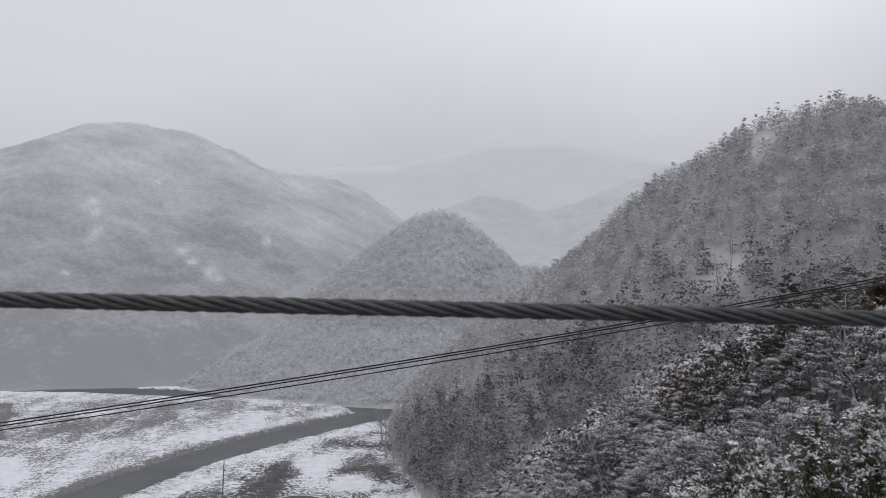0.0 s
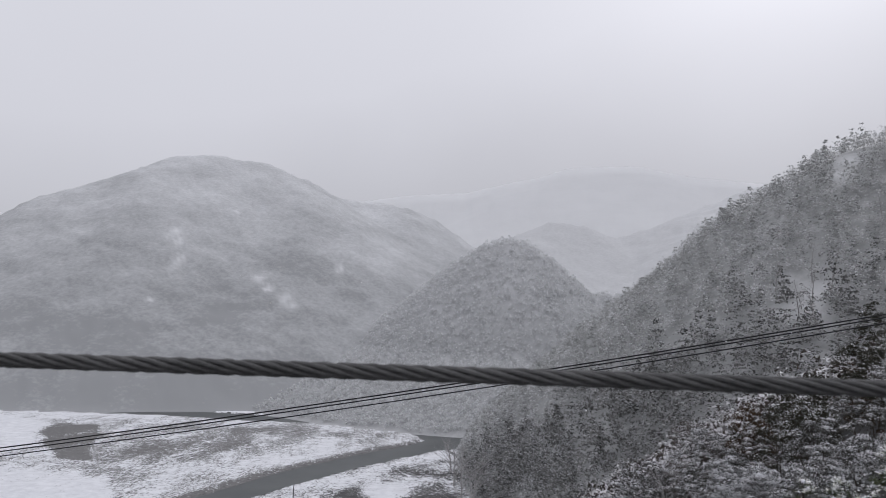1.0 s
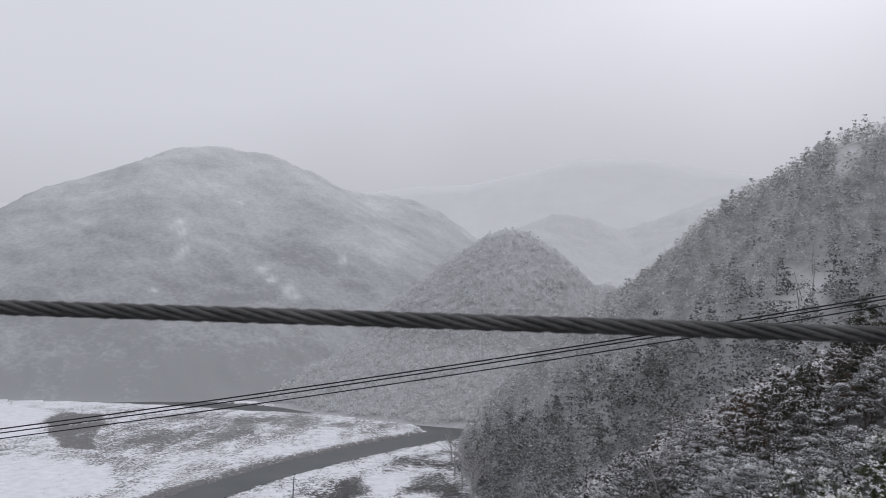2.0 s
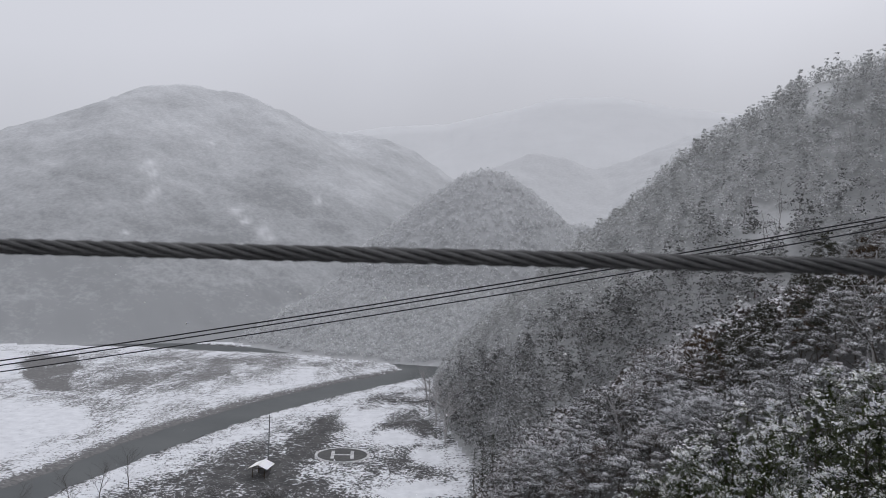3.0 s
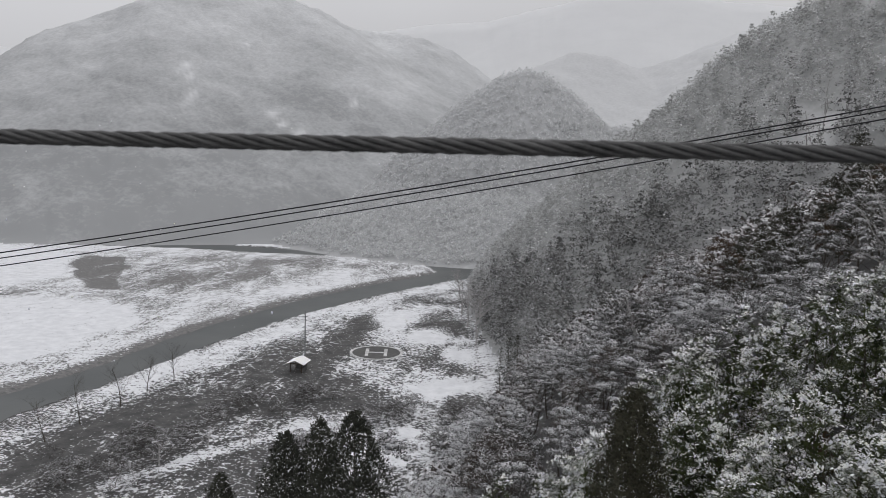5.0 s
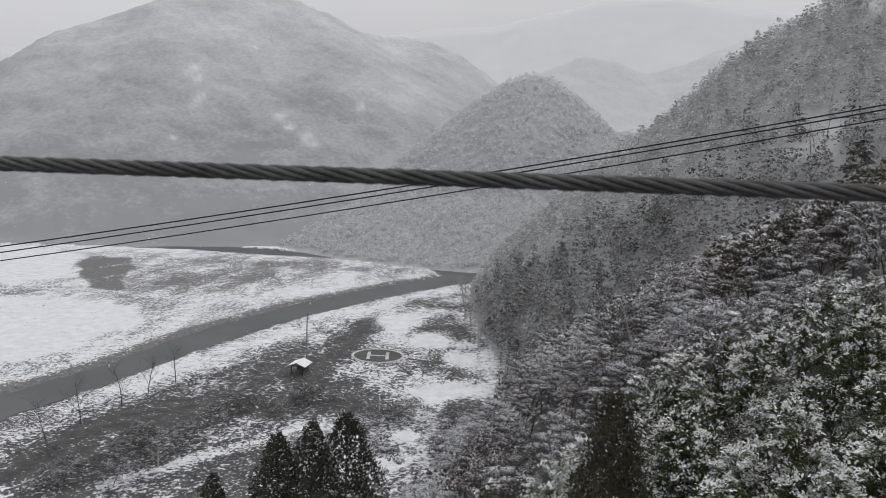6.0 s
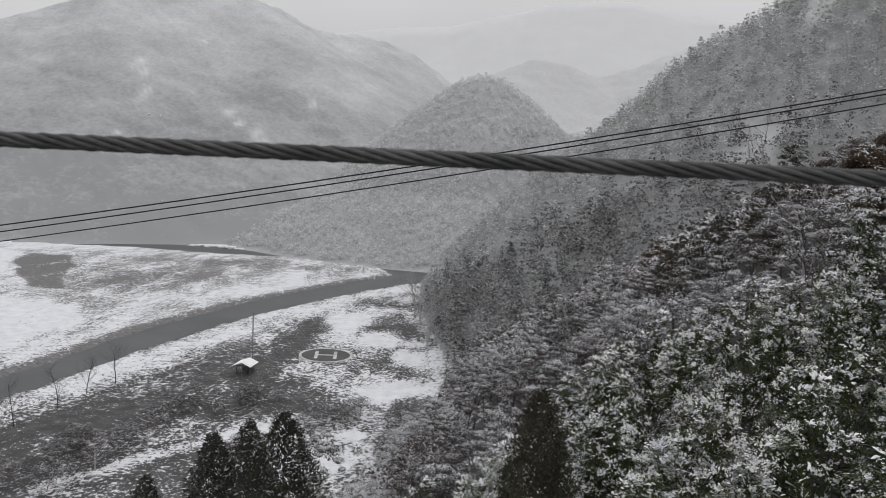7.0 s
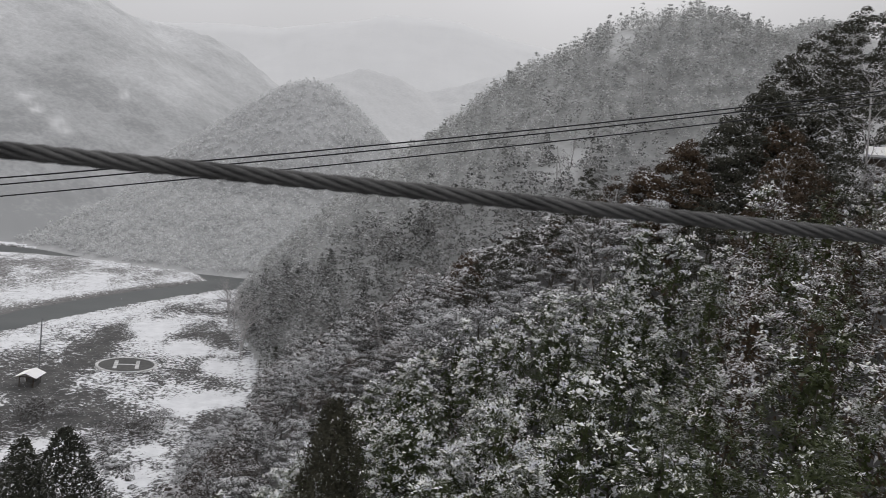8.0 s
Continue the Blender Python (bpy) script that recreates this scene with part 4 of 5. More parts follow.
def cone_pattern(seed, tiers=4, sides=7):
    """A small far conifer of ragged skirts, one metre high."""
    g = np.random.default_rng(seed)
    v, f = [], []
    for k in range(tiers):
        z0, z1, r = 0.08 + 0.78 * k / tiers, 0.42 + 0.58 * (k + 1) / tiers, 0.26 * (1 - 0.78 * k / tiers)
        base = len(v)
        v.append((g.normal() * 0.012, g.normal() * 0.012, min(z1, 1.0)))
        for j in range(sides):
            w = 2 * np.pi * (j + g.uniform(-0.25, 0.25)) / sides
            rr = r * g.uniform(0.65, 1.2)
            v.append((rr * np.cos(w), rr * np.sin(w), z0 + g.uniform(-0.05, 0.05)))
        for j in range(sides):
            f.append((base, base + 1 + j, base + 1 + (j + 1) % sides))
    return np.array(v), np.array(f)


def crown_pattern(seed, spots, leaf, per):
    """A far crown: clumps of loose leaf sprays, one metre high."""
    g = np.random.default_rng(seed)
    cs, outs = [], []
    for c, size in spots(g):
        d = g.normal(size=(per, 3))
        d /= np.linalg.norm(d, axis=1, keepdims=True)
        cs.append(np.array(c) + d * np.array(size) * g.uniform(0.35, 1.15, (per, 1)))
        outs.append(d + np.array([0, 0, 0.7]))
    return sprays(np.concatenate(cs), np.concatenate(outs), leaf, seed, 0.35)


def round_spots(g):
    for k in range(8):
        w, u = k * 2.4 + g.uniform(-0.5, 0.5), (k + 0.3) / 8
        r = 0.34 * np.sqrt(u)
        yield (r * np.cos(w), r * np.sin(w), 0.86 - 0.5 * u + 0.06 * g.normal()), np.array([0.17, 0.17, 0.13]) * g.uniform(0.8, 1.25)


def pine_spots(g):
    for k in range(9):
        u = k / 8
        w, r = g.uniform(0, 6.3), 0.02 + 0.14 * u
        yield (r * np.cos(w), r * np.sin(w), 0.96 - 0.78 * u + 0.03 * g.normal()), np.array([1, 1, 0.4]) * (0.09 + 0.15 * u ** 0.8) * g.uniform(0.8, 1.25)


def plant(patterns, x, y, z, tall, g, wide=1.0):
    """All plants of one wood as vertex and face arrays."""
    vs, fs, off = [], [], 0
    which = g.integers(0, len(patterns), len(x))
    turn = g.uniform(0, 2 * np.pi, len(x))
    for k, (pv, pf) in enumerate(patterns):
        m = which == k
        n = int(m.sum())
        if not n:
            continue
        c, s = np.cos(turn[m])[:, None], np.sin(turn[m])[:, None]
        h = tall[m][:, None]
        px, py, pz = pv[:, 0][None] * wide, pv[:, 1][None] * wide, pv[:, 2][None]
        v = np.stack([(px * c - py * s) * h + x[m][:, None], (px * s + py * c) * h + y[m][:, None], pz * h + z[m][:, None]], -1)
        vs.append(v.reshape(-1, 3))
        fs.append((pf[None] + len(pv) * np.arange(n)[:, None, None]).reshape(-1, 3) + off)
        off += len(pv) * n
    return np.concatenate(vs), np.concatenate(fs)


def scatter(x0, x1, y0, y1, step, g, want):
    xs, ys = np.meshgrid(np.arange(x0, x1, step), np.arange(y0, y1, step))
    xs = xs.ravel() + g.uniform(-0.48, 0.48, xs.size) * step
    ys = ys.ravel() + g.uniform(-0.48, 0.48, ys.size) * step
    z, form = height(xs, ys)
    far = np.hypot(xs, ys)
    hither = height(xs - 7 * xs / far, ys - 7 * ys / far)[0] < z + 3.5
    ok = (form == want) & (z > 0.25) & hither
    return xs[ok], ys[ok], z[ok]


def wood(name, label, patterns, material, area, step, tall, want, seed, thin=None, wide=1.0, sink=0.03):
    g = np.random.default_rng(seed)
    x, y, z = scatter(*area, step, g, want)
    bearing = np.degrees(np.arctan2(x, y))
    ok = (bearing > -46) & (bearing < 40)
    if thin is not None:
        ok &= thin(x, y, z, g)
    x, y, z = x[ok], y[ok], z[ok]
    t = g.uniform(tall[0], tall[1], len(x)) * (1 + 0.5 * value_noise(x, y, 0.06, seed))
    v, f = plant(patterns, x, y, z - sink * t, t, g, wide)
    return tagged(new(name, quick_mesh(name, v, f, material, True)), label, "woods", kind="stuff")


CONES = [cone_pattern(300 + i) for i in range(5)]
FARPUFFS = [crown_pattern(340 + i, round_spots, 0.09, 8) for i in range(5)]
PUFFS = [crown_pattern(320 + i, round_spots, 0.056, 13) for i in range(6)]
TIERS = [crown_pattern(360 + i, pine_spots, 0.043, 16) for i in range(6)]


def bare_patch(x, y, z, g):
    """Leaves the snowy clearings of the ridge open."""
    clear = np.zeros(len(x))
    for cx, cy, wx, wy in CLEARINGS:
        clear = np.maximum(clear, np.exp(-(((x - cx) / wx) ** 2 + ((y - cy) / wy) ** 2)))
    return g.random(len(x)) > clear * 0.75


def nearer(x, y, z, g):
    """Picks where darker copies stand; further off and up, painted haze pales the woods."""
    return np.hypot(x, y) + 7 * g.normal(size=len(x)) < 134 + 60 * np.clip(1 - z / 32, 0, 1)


def foot_open(x, y):
    """Keeps the frosted tree at the slope's foot in the open."""
    return np.hypot(x + 4.5, (y - 152) * 0.6) > 2.6


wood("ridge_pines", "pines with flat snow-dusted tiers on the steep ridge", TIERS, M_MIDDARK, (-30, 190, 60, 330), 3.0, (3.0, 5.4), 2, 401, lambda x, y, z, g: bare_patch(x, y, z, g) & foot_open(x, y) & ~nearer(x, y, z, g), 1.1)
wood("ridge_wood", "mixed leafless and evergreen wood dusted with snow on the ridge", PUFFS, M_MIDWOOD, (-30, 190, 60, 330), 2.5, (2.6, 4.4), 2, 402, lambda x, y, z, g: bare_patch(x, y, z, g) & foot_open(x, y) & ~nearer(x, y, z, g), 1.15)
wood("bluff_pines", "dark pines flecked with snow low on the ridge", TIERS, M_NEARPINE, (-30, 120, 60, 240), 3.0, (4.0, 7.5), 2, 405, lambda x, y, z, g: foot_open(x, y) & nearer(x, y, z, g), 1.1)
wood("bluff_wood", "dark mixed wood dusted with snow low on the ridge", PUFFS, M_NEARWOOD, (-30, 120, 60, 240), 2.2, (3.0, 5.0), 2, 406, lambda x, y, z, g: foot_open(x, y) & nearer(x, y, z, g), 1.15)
wood("bluff_scrub", "dense dusted scrub on the far side of the near slope", PUFFS, M_BROWNISH, (-16, 60, 38, 150), 2.1, (3.0, 6.0), 1, 408, lambda x, y, z, g: (signed(x, y, FOOT) > 0.4) & ((y > 63) | (signed(x, y, FOOT) < 9)))


def slope_foot():
    """Low scrub along the foot of the slope, where the meadow begins to rise."""
    g = np.random.default_rng(409)
    xs, ys = np.meshgrid(np.arange(-22, 20, 1.5), np.arange(60, 240, 1.5))
    xs, ys = xs.ravel() + g.uniform(-0.7, 0.7, xs.size), ys.ravel() + g.uniform(-0.7, 0.7, xs.size)
    z, form = height(xs, ys)
    ok = (form >= 1) & (z > 0.3) & (z < np.where(ys > 130, 18, 7)) & foot_open(xs, ys) & (g.random(len(xs)) < 0.75)
    xs, ys, z = xs[ok], ys[ok], z[ok]
    t = g.uniform(1.6, 3.4, len(xs)) * np.clip(0.5 + z / 4, 0.5, 1.2)
    v, f = plant(PUFFS, xs, ys, z - 0.35 * t, t, g, 1.2)
    tagged(new("foot_scrub", quick_mesh("foot_scrub", v, f, M_NEARWOOD)), "low dark scrub flecked with snow along the foot of the slope", "scrub", kind="stuff")


slope_foot()
# trees of the hill wear the haze-lightened colour
wood("hill_conifers", "row of haze-pale conifers on the flank of the hill", CONES, M_HILLTREE, (22, 50, 300, 440), 2.6, (2.2, 4.6), 3, 404, lambda x, y, z, g: (np.abs(z - 53 + 4 * value_noise(x, y, 0.05, 91)) < 2.5) & (g.random(len(x)) < 0.55), 0.8)

wood("hill_wood", "haze-pale mixed wood on the steep wooded knoll", FARPUFFS, M_HILLTREE, (-110, 130, 240, 440), 2.8, (3.0, 5.6), 3, 411, lambda x, y, z, g: np.degrees(np.arctan2(x, y)) < 17, 1.1, sink=0.4)

# ---- single trees ----


def bare_tree(x, y, tall, seed, label, material=None, spread=0.8, thick=0.12, kids=(6, 4, 3), rise=0.6, lean=0.0, group="", levels=3, reach=1.0):
    pieces, _ = limb_tree(seed, tall, spread, lean, levels, thick, 0.25, kids, 6, rise, reach)
    trunk = join(pieces[:1])
    limbs = join(pieces[1:])
    top = tagged(new("bare_tree"), label, "tree", group)
    top.matrix_basis = pose(x, y, height_at(x, y), 0, 0, 37 * seed)
    part("trunk", mesh_from("trunk", *trunk, M_BARK if material is None else material), top)
    part("crown", mesh_from("crown", *limbs, M_TWIGDARK if material is None else material), top)
    return top


for k, (x, y, tall) in enumerate(((-60.9, 89.1, 6.0), (-60.2, 96.0, 6.5), (-58.4, 103.8, 6.8), (-57.7, 110.7, 6.0), (-56.1, 117.0, 6.4), (-64.5, 78.0, 6.0))):
    bare_tree(x, y, tall, 500 + k, "young leafless tree on the snowy river bank", None, 0.95, 0.085, (11, 6, 4), 0.8, reach=1.0, group="leafless trees along the bank")
for k, (x, y, tall) in enumerate(((-5.2, 151, 9.5), (-5.6, 157, 11), (-8.2, 166, 10), (-10.6, 180, 9), (-12, 196, 8))):
    bare_tree(x, y, tall, 520 + k, "spreading leafless tree frosted white at the foot of the slope", M_TWIG, 1.1, 0.24, (11, 6, 4), 0.8, group="frosted trees at the slope's foot")
for k, (x, y, tall) in enumerate(((-42, 84, 4.2), (-38.5, 90.5, 3.2), (-33, 92, 3.5))):
    bare_tree(x, y, tall, 540 + k, "low spreading leafless tree with snow on its twigs", M_TWIG, 1.2, 0.12, (8, 4, 3), 0.6, group="low leafless trees by the track")
for k, (x, y, tall) in enumerate(((35.1, 36.0, 10.6), (28.6, 33.0, 6.0), (31.0, 38.5, 7.0))):
    bare_tree(x, y, tall, 560 + k, "pale-barked leafless tree in front of the house", M_PALEBARK, 0.8, 0.11 if k == 0 else 0.07, (14, 3, 3), 0.7, reach=0.36, group="pale-barked trees by the house")
for k, (x, y, tall) in enumerate(((21.5, 40, 8.0), (12, 57, 7.5), (17, 66, 8), (6.5, 66, 7.5), (26, 50, 8.5))):
    bare_tree(x, y, tall, 580 + k, "leafless tree with grey branches among the scrub", M_TWIG, 1.0, 0.12, (8, 4, 3), 0.7, group="leafless trees among the scrub")
# pale dead stems on the ridge
for k, (x, y, tall) in enumerate(((47.5, 132.5, 7), (53.2, 131.5, 8), (72.7, 136, 6), (68.8, 138.5, 6), (50, 128, 5.5), (52, 128.5, 6), (54.5, 127.5, 5.5), (49, 126.5, 5), (56, 130, 6), (51, 126, 5))):
    bare_tree(x, y, tall, 600 + k, "pale dead pine stem on the ridge", M_PALEBARK, 0.9, 0.11, (10, 2), 0.3, reach=0.35, group="dead stems on the ridge", levels=2)

# tall dark conifers that stand in the valley
for k, (x, y, top_z, wide) in enumerate(((-12.8, 44.0, 23.4, 3.9), (-10.6, 44.5, 24.2, 3.8), (-8.3, 44.5, 24.9, 4.4), (-17.0, 43.5, 20.4, 3.2))):
    base = height_at(x, y)
    tall = top_z - base
    tr, cr, ex = dome_conifer(620 + k, M_DARKCON, tall, wide, 0.5, 9500, 30, 0.66, 0.165)
    t = make_tree("cedar", tr, cr, "tall dark cedar with a narrow crown and little snow", "tree", "dark cedars in the valley", ex)
    t.matrix_basis = pose(x, y, base, 0, 0, 50 * k)
base = height_at(-6.7, 48.5)
t = make_tree("broadleaf_tree", *broadleaf(645, M_BROAD, 22.6 - base, 1.7, 42, 140, 0.07, (0.18, 0.30), 0.7, 0.2), "bushy tree under thick snow beside the cedars", "tree", "")
t.matrix_basis = pose(-6.7, 48.5, base)
tr, cr, ex = dome_conifer(640, M_CYPRESS, 12.5, 2.2, 0.3, 19000, 6, 0.52, 0.095)
t = make_tree("cypress", tr, cr, "dense dark cypress almost free of snow", "tree", "", ex)
t.matrix_basis = pose(5.75, 24.6, 34.0 - 12.5)
for k, (x, y, top_z, wide) in enumerate(((1.5, 96, 17, 1.7), (2.6, 91, 18.5, 1.8), (0.4, 101, 14, 1.6))):
    base = height_at(x, y)
    tr, cr, ex = conifer(650 + k, M_DARKCON, top_z - base, wide, 26, 10, 0.13, 0.04, 0.2, 0.05, 5, 0.5)
    t = make_tree("cedar", tr, cr, "dark conifer on the edge of the bluff", "tree", "conifers on the bluff", ex)
    t.matrix_basis = pose(x, y, base)
# big dark evergreens by the house
for k, (x, y, top_z, wide, mat) in enumerate(((25.6, 43.6, 44.0, 2.0, M_RUSSET), (28.2, 44.2, 46.2, 2.2, M_RUSSET), (31.9, 45.5, 48.2, 2.5, M_OAK), (35.2, 47.0, 51.0, 2.8, M_OAK), (38.4, 49.0, 54.2, 3.2, M_OAK), (42.2, 51.0, 57.2, 3.6, M_OAK), (46.6, 53.0, 59.6, 3.8, M_OAK), (51.5, 56.0, 60.6, 4.0, M_OAK), (35.8, 45.2, 48.0, 2.6, M_RUSSET), (39.2, 46.8, 50.2, 2.6, M_OAK))):
    base = height_at(x, y)
    tall = top_z - base
    trunk, crown = broadleaf(660 + k, mat, tall, wide, 75, 150, 0.095, (0.19, 0.32), 0.95, 0.5)
    lower = broadleaf(680 + k, mat, tall * 0.72, wide * 1.08, 55, 130, 0.10, (0.2, 0.34), 0.95, 0.6)[1]
    t = make_tree("evergreen_oak", trunk, crown, "tall dark evergreen with a full ragged crown near the house", "tree", "dark evergreens by the house")
    part("lower_crown", lower, t)
    t.matrix_basis = pose(x, y, base, 0, 0, 70 * k)

# shrubs of the meadow
SHRUBS = []
for i in range(4):
    tr, cr = broadleaf(700 + i, M_SHRUB, 2.0, 1.7, 24, 75, 0.06, (0.18, 0.34), 0.9, 0.6, 0.05)
    SHRUBS.append(make_tree("shrub", tr, cr, "brown shrub dusted with snow on the meadow", "shrub", "shrubs on the meadow"))
g = np.random.default_rng(17)
THICKETS = [(-36.4, 108.5, 2.6, 6), (-30.2, 112.6, 2.4, 6), (-40.3, 100.2, 2.4, 5), (-47.3, 87.3, 2.6, 6), (-42.2, 91.2, 2.2, 4), (-48.5, 80.1, 3.0, 6), (-20.6, 102, 1.5, 3), (-9, 108, 2.5, 5), (-5.3, 95.7, 2.5, 5), (-15, 106.8, 2.5, 5), (-24.9, 91.8, 2.2, 4), (-52.1, 77.9, 2.5, 5)]
for cx, cy, wide, count in THICKETS:
    for k in range(count):
        a, b, c = g.random(3)
        x, y = cx + wide * g.normal() * 0.8, cy + wide * g.normal()
        if height_at(x, y) > 6 or math.hypot(x + 36, y - 126) < 5:
            continue
        place(SHRUBS[int(c * 4)], x, y, 0.75 + 0.7 * a, 360 * b, None, 1.2)
retire(SHRUBS)

# ---- on the meadow ----


def disc_ring(r0, r1, z, n=64):
    v = [(r * math.cos(2 * math.pi * k / n), r * math.sin(2 * math.pi * k / n), h) for h in (z, -0.3) for r in (r0, r1) for k in range(n)]
    f = []
    for k in range(n):
        j = (k + 1) % n
        f += [(k, n + k, n + j, j), (n + k, 3 * n + k, 3 * n + j, n + j), (2 * n + k, k, j, 2 * n + j)]
    return v, f


PAD = (-24.9, 140.4)
pad_z = height_at(*PAD) + 0.10
helipad = tagged(new("helipad"), "round landing pad with a white ring and letter H", "helipad")
helipad.matrix_basis = pose(*PAD, pad_z, 0, 0, 8) @ Matrix.Diagonal((1.07, 1.0, 1, 1))
n = 64
slab_v = [(4.9 * math.cos(2 * math.pi * k / n), 4.9 * math.sin(2 * math.pi * k / n), h) for h in (0, -0.35) for k in range(n)]
slab_f = [tuple(range(n)), *[(k, n + k, n + (k + 1) % n, (k + 1) % n) for k in range(n)]]
M_SLAB = plain_noise("dark asphalt with melting snow", (0.05, 0.05, 0.05), (0.11, 0.11, 0.105), 1.2, 0.7)
part("slab", mesh_from("slab", slab_v, slab_f, M_SLAB), helipad)
part("ring", mesh_from("ring", *disc_ring(4.5, 5.0, 0.02), M_PAINT), helipad, "white painted ring")
hb = bmesh.new()
for sx in (-1.75, 1.75):
    box_bm(0.62, 5.2, 0.03, (sx, 0, 0.012), 0, hb)
box_bm(2.86, 0.62, 0.03, (0, 0, 0.012), 0, hb)
part("letter", from_bm("letter", hb, M_PAINT), helipad, "white painted letter H")

# open shelter
hut = tagged(new("shelter"), "small open timber shelter with a snow-covered gable roof", "shelter")
hz = height_at(-36.6, 126)
hut.matrix_basis = pose(-36.6, 126, hz, 0, 0, -6) @ Matrix.Diagonal((0.80, 0.80, 0.74, 1))
for sx in (-1.35, 1.35):
    for sy in (-1.6, 1.6):
        part("post", from_bm("post", box_bm(0.16, 0.16, 2.4, (sx, sy, 1.15), 0.01), M_WOOD), hut)
for side in (-1, 1):
    rb = bmesh.new()
    a, b = Vector((0, 0, 3.05)), Vector((side * 2.05, 0, 2.15))
    nrm = Vector((side * 0.9, 0, 2.05)).normalized()
    for name, lift, thick, grow, mat in (("roof", 0.0, 0.09, 0.0, M_WOOD), ("roof_snow", 0.094, 0.13, 0.03, M_SNOW)):
        rb = bmesh.new()
        pts = []
        for yy in (-2.2 - grow, 2.2 + grow):
            for q in (a, b + (b - a).normalized() * grow):
                for h in (lift, lift + thick):
                    pts.append(rb.verts.new(q + nrm * h + Vector((0, yy, 0))))
        for quad in ((0, 1, 3, 2), (4, 6, 7, 5), (0, 2, 6, 4), (1, 5, 7, 3), (0, 4, 5, 1), (2, 3, 7, 6)):
            rb.faces.new([pts[i] for i in quad])
        part(name, from_bm(name, rb, mat), hut, "fresh snow on the roof" if name == "roof_snow" else "")
part("gable", from_bm("gable", box_bm(2.7, 0.10, 0.2, (0, -1.6, 2.25)), M_WOOD), hut)
part("gable", from_bm("gable", box_bm(2.7, 0.10, 0.2, (0, 1.6, 2.25)), M_WOOD), hut)
part("side_wall", from_bm("side_wall", box_bm(0.10, 3.0, 1.0, (1.36, 0, 0.45)), M_PLASTER), hut)
part("back_wall", from_bm("back_wall", box_bm(2.5, 0.10, 1.0, (0, 1.62, 0.45)), M_PLASTER), hut)
part("bench", from_bm("bench", box_bm(0.45, 2.8, 0.08, (0.95, 0, 0.45), 0.01), M_WOOD), hut)

# pole with wind vane
mast = tagged(new("flagpole"), "tall thin grey steel pole beside the shelter", "pole")
mast.matrix_basis = pose(-36.3, 129.0, height_at(-36.3, 129.0))
part("shaft", mesh_from("shaft", *tube([(0, 0, -0.3), (0, 0, 5), (0, 0, 10.0)], [0.13, 0.115, 0.09], 10), M_STEEL), mast)
part("crossarm", mesh_from("crossarm", *tube([(-0.55, 0, 9.5), (0.55, 0, 9.5)], [0.05, 0.05], 6), M_STEEL), mast)
part("vane", mesh_from("vane", *join([tube([(0, 0, 10.0), (0, 0, 10.6)], [0.04, 0.03], 6), tube([(-0.3, 0, 10.35), (0.3, 0, 10.35)], [0.04, 0.06], 6)]), M_STEEL), mast)

# ---- the house on the slope ----
house = tagged(new("house"), "dark timber house with a snow-covered roof behind trees", "house")
house_z = 42.6
house.matrix_basis = pose(48.8, 46.6, house_z, 0, 0, -40)
wb = bmesh.new()
box_bm(7.7, 5.8, 5.3, (0, 0, 1.6), 0, wb)
part("wall", from_bm("wall", wb, M_WOOD), house, "dark timber wall")
for side in (-1, 1):
    for name, lift, thick, mat in (("roof", 0.0, 0.14, M_STEEL), ("roof_snow", 0.144, 0.16, M_SNOW)):
        rb = bmesh.new()
        a, b = Vector((0, 0, 5.05)), Vector((0, side * 3.3, 4.15))
        nrm = Vector((0, side * 0.9, 3.2)).normalized()
        pts = [rb.verts.new(q + nrm * h + Vector((xx, 0, 0))) for xx in (-4.1, 4.1) for q in (a, b) for h in (lift, lift + thick)]
        for quad in ((0, 1, 3, 2), (4, 6, 7, 5), (0, 2, 6, 4), (1, 5, 7, 3), (0, 4, 5, 1), (2, 3, 7, 6)):
            rb.faces.new([pts[i] for i in quad])
        part(name, from_bm(name, rb, mat), house)
for xx in (-2.0, 0.6):
    win = part("window", from_bm("window", box_bm(1.5, 0.06, 1.1, (xx, -2.92, 1.7)), M_GLASS), house)
    part("frame", from_bm("frame", box_bm(1.64, 0.04, 0.08, (xx, -2.95, 2.29)), M_WOOD), win)

# ---- overhead lines ----
for off_y, run_y, z0, rise, sag in ((12.35, -0.007, 41.23, 0.204, 0.00135), (12.94, -0.052, 41.13, 0.208, 0.00117), (14.03, -0.085, 40.93, 0.211, 0.00113)):
    pts = [(x, off_y + run_y * x, z0 + rise * x + sag * x * x) for x in np.linspace(-42, 42, 43)]
    tagged(new("overhead_line", mesh_from("overhead_line", *tube(pts, [0.012] * 43, 6), M_WIRE, True)), "thin black overhead line crossing the valley", "cable", "overhead lines")

# ---- the bridge's side ----
ROPE_Y, ROPE_Z, SPACING = 0.363, EYE - 0.006, 1.757
def rope_z(x):
    return ROPE_Z + (x - 0.8) * math.tan(radians(0.65))


rv, rf = rope(11.6, 0.0044, 0.074, 6, 9, 6)
hand_rope = tagged(new("hand_rope", quick_mesh("hand_rope", rv, rf, M_CABLE, True)), "weathered grey stranded wire rope along the bridge", "cable")
hand_rope.matrix_basis = Matrix.Translation((0.45, ROPE_Y, rope_z(0.45))) @ Euler((0, radians(-0.65), 0)).to_matrix().to_4x4()


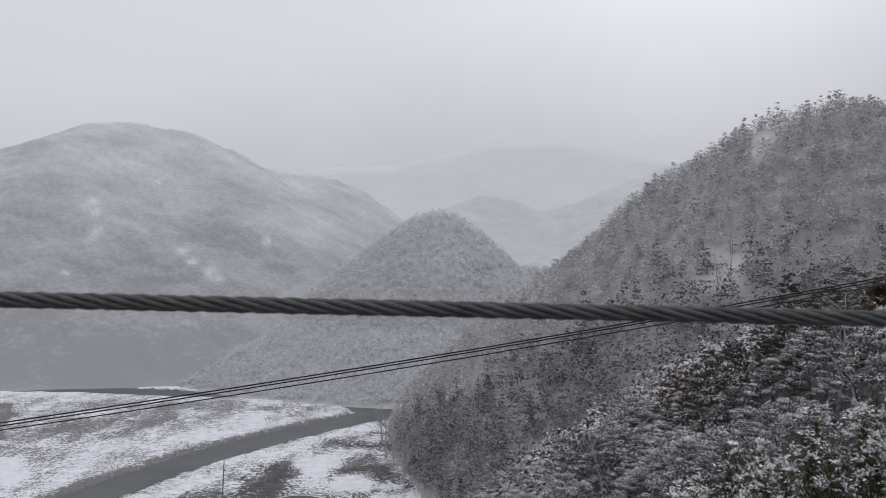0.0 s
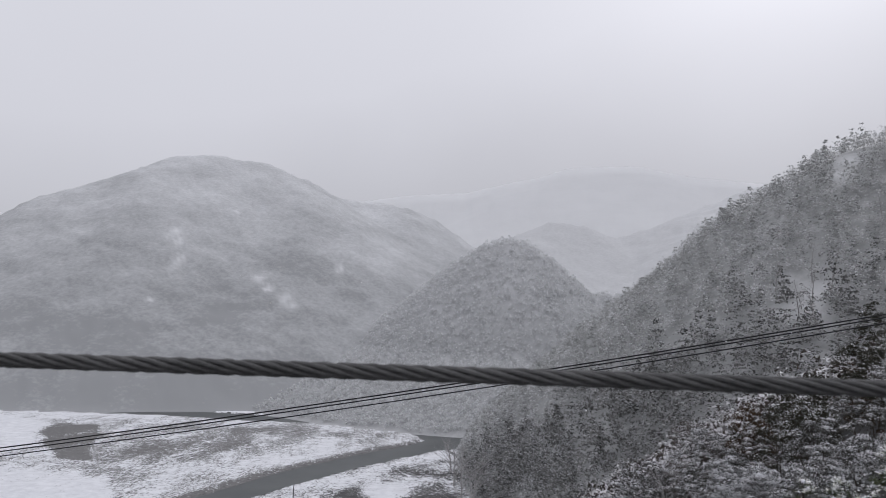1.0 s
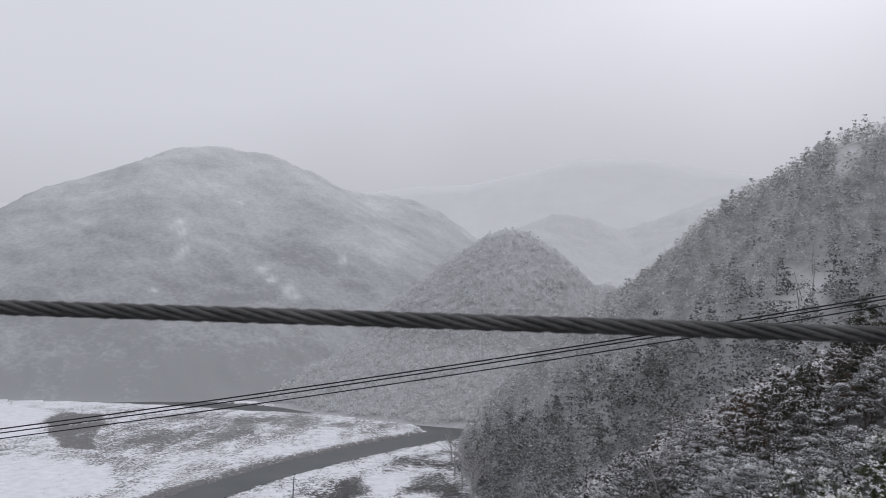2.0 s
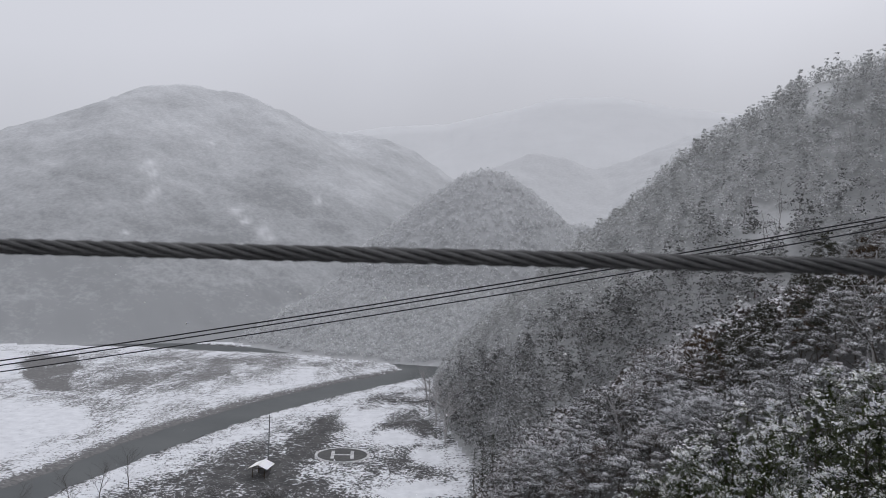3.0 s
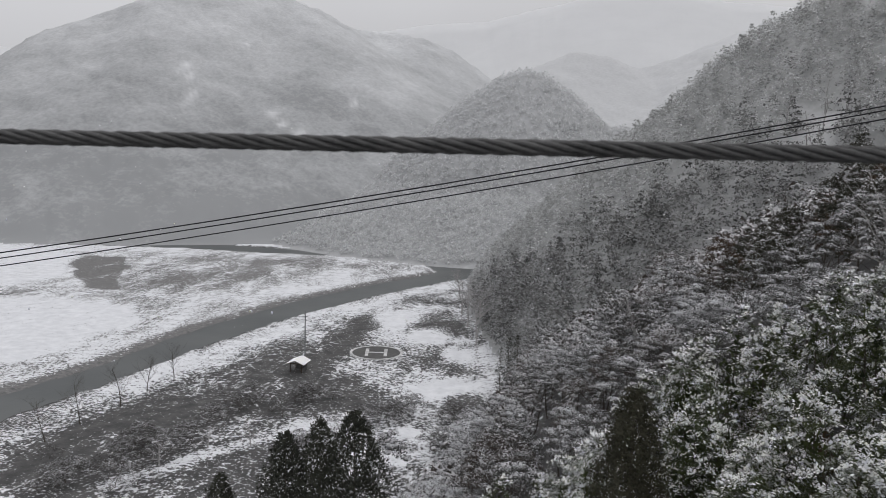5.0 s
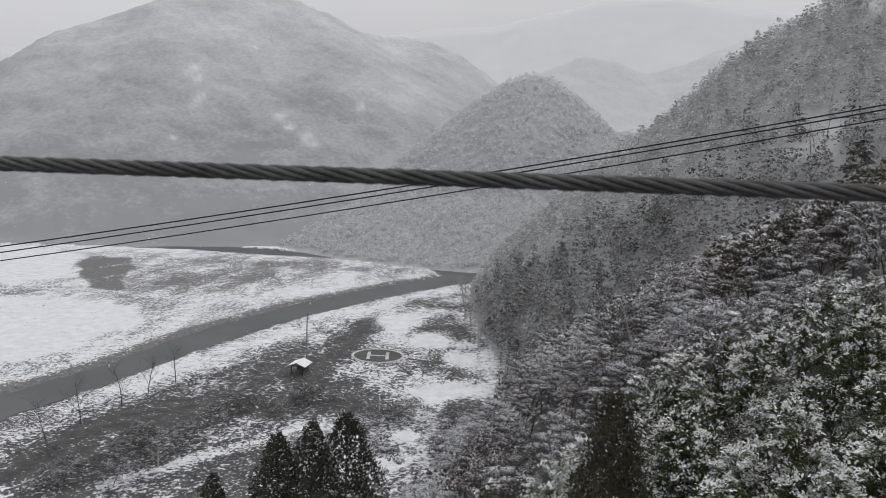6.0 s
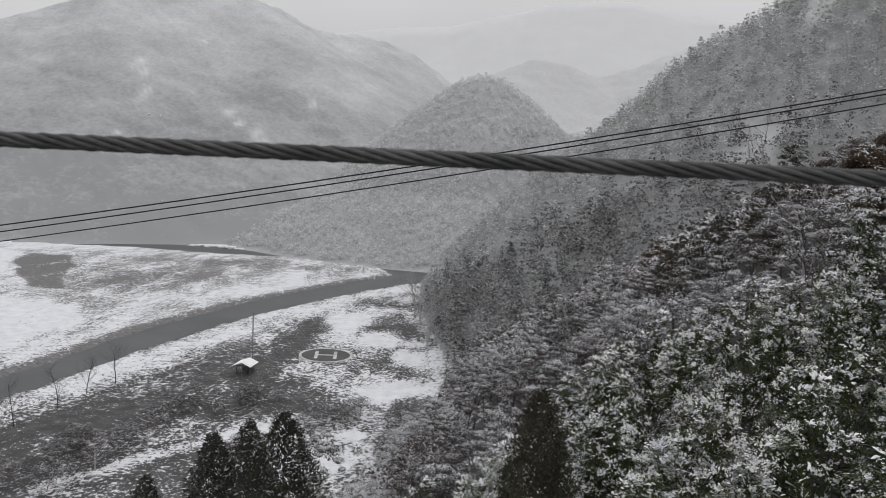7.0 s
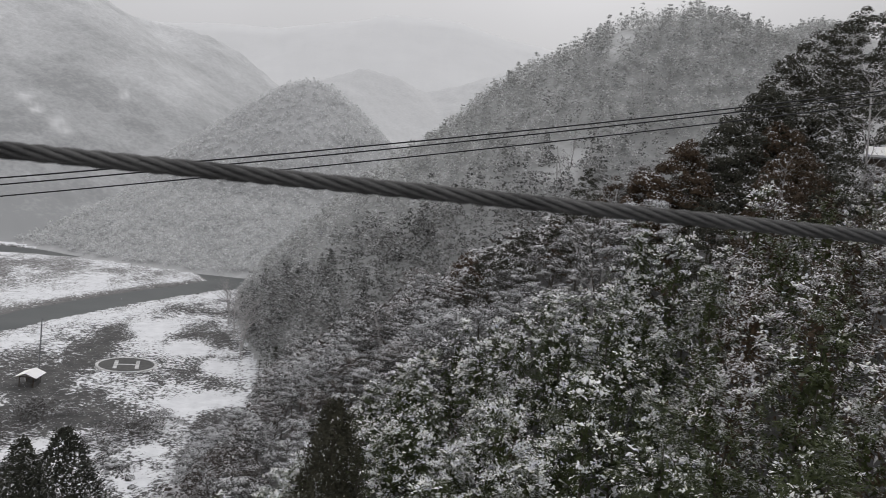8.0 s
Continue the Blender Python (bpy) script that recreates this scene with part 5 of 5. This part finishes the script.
def plate_mesh():
    """Clamp plate with cut corners; dark discs laid on it stand for the bolt holes."""
    w, h, c, t = 0.0305, 0.0208, 0.0065, 0.005
    out = [(-w + c, -h), (w - c, -h), (w, -h + c), (w, h - c), (w - c, h), (-w + c, h), (-w, h - c), (-w, -h + c)]
    bm = bmesh.new()
    face = bm.faces.new([bm.verts.new((x, 0, z)) for x, z in out])
    made = bmesh.ops.extrude_face_region(bm, geom=[face])
    bmesh.ops.translate(bm, vec=(0, t, 0), verts=[v for v in made["geom"] if isinstance(v, bmesh.types.BMVert)])
    bmesh.ops.bevel(bm, geom=list(bm.edges), offset=0.0005, segments=2, affect="EDGES")
    return from_bm("plate", bm, M_CLAMP)


def bolt_mesh():
    pts = []
    for k in range(13):
        w = math.pi * k / 12
        pts.append((0, 0.002 - 0.0105 * math.sin(w), 0.0102 * math.cos(w)))
    pts = [(0, 0.012, 0.0102)] + pts + [(0, 0.012, -0.0102)]
    return mesh_from("bolt", *tube(pts, [0.0047] * len(pts), 10), M_RUST, True)


# raised discs whose near-black colour stands for the shade inside the bolt holes
def slot_mesh():
    v, f = join([tube([(0, 0.0, s * 0.0102), (0, -0.0010, s * 0.0102)], [0.0065, 0.0060], 14) for s in (-1, 1)])
    return mesh_from("bolt_hole", v, f, M_SLOT)


def lump_mesh(seed, sx, sy, sz):
    bm = bmesh.new()
    bmesh.ops.create_icosphere(bm, subdivisions=4, radius=1.0)
    off = Vector((seed * 3.1, seed * 1.7, 0))
    for v in bm.verts:
        k = 1 + 0.34 * noise.noise(v.co * 1.4 + off) + 0.09 * noise.noise(v.co * 3.4 + off) + 0.05 * noise.noise(v.co * 8 + off)
        v.co *= k
        v.co = Vector((v.co.x * sx, v.co.y * sy, v.co.z * sz if v.co.z > 0 else v.co.z * sz * 0.75))
    return from_bm("snow", bm, M_SNOW, True)


M_SLOT = plain_noise("near-black hole shade", (0.012, 0.011, 0.010), (0.03, 0.026, 0.024), 300, 0.9)
PLATE, BOLT, HOLE = plate_mesh(), bolt_mesh(), slot_mesh()
hv, hf = rope(2.6, 0.0056, 0.105, 6, 7, 5, "z")
HANGER = quick_mesh("hanger_rope", hv, hf, M_HANGER, True)
LEAN = {-1: 0.6, 0: 2.05, 1: 0.4, 2: -1.0}
STEP = {0: 0.0063, 1: 0.0063, 2: 0.0026}
HEAPED = {0: 1.0, 1: 1.1, 2: 1.3}
for k in range(-3, 5):
    x = -0.02 + SPACING * k
    z = rope_z(x)
    hang = tagged(new("hanger_rope", HANGER), "vertical blue-grey stranded hanger rope with frost specks", "cable", "hanger ropes of the bridge")
    hang.matrix_basis = pose(x + STEP.get(k, 0.0), ROPE_Y + 0.0155, z + 0.2, 0, LEAN.get(k, 0.0), 0)
    cl = tagged(new("rope_clamp"), "galvanised cross clamp with rusty bolts holding two ropes", "clamp", "rope clamps on the bridge")
    cl.matrix_basis = pose(x, ROPE_Y + 0.0046, z, 0, -1.0 - 0.6 * math.sin(k * 2.1), 0)
    part("plate", PLATE, cl)
    for sx in (-0.0215, 0.0215):
        part("bolt", BOLT, cl, "rusty round bolt", pose(sx, -0.0005, 0))
        part("bolt_hole", HOLE, cl, "", pose(sx, -0.0002, 0))
    sn = tagged(new("snow_lump", lump_mesh(k + 5, 0.0180, 0.0112, 0.0108 * HEAPED.get(k, 1.0))), "white lump of snow lying on a rope clamp", "snow", "snow on the clamps")
    sn.matrix_basis = pose(x + 0.001, ROPE_Y - 0.002, z + 0.0112 * HEAPED.get(k, 1.0) ** 0.5)
    s2 = tagged(new("snow_lump", lump_mesh(k + 25, 0.0135, 0.0065, 0.0074)), "small white lump of snow under a rope on a clamp", "snow", "snow on the clamps")
    s2.matrix_basis = pose(x - 0.001, ROPE_Y + 0.001, z - 0.0122)

# ---- falling snow ----
g = np.random.default_rng(91)
flakes = []
for k in range(520):
    d = g.uniform(2.5, 45) if k > 60 else g.uniform(1.2, 4.0)
    w, e = radians(g.uniform(-40, 48)), radians(g.uniform(-26, 3))
    flakes.append((d * math.sin(w) * math.cos(e), 0.8 + d * math.cos(w) * math.cos(e), EYE + d * math.sin(e), d))
flakes = np.array(flakes)
keep = flakes[:, 2] > height(flakes[:, 0], flakes[:, 1])[0] + 9
flakes = flakes[keep]
unit = np.array([(1, 0, 0), (0, 1, 0), (-1, 0, 0), (0, -1, 0), (0, 0, 1), (0, 0, -1)])
tri = np.array([(0, 1, 4), (1, 2, 4), (2, 3, 4), (3, 0, 4), (1, 0, 5), (2, 1, 5), (3, 2, 5), (0, 3, 5)])
size = g.uniform(0.002, 0.0055, (len(flakes), 1, 1)) * g.uniform(0.6, 1.3, (len(flakes), 1, 3))
fv = (unit[None] * size + flakes[:, None, :3]).reshape(-1, 3)
ff = (tri[None] + 6 * np.arange(len(flakes))[:, None, None]).reshape(-1, 3)
tagged(new("falling_snow", quick_mesh("falling_snow", fv, ff, M_SNOW)), "sparse white snowflakes drifting through the air", "snow", kind="stuff")
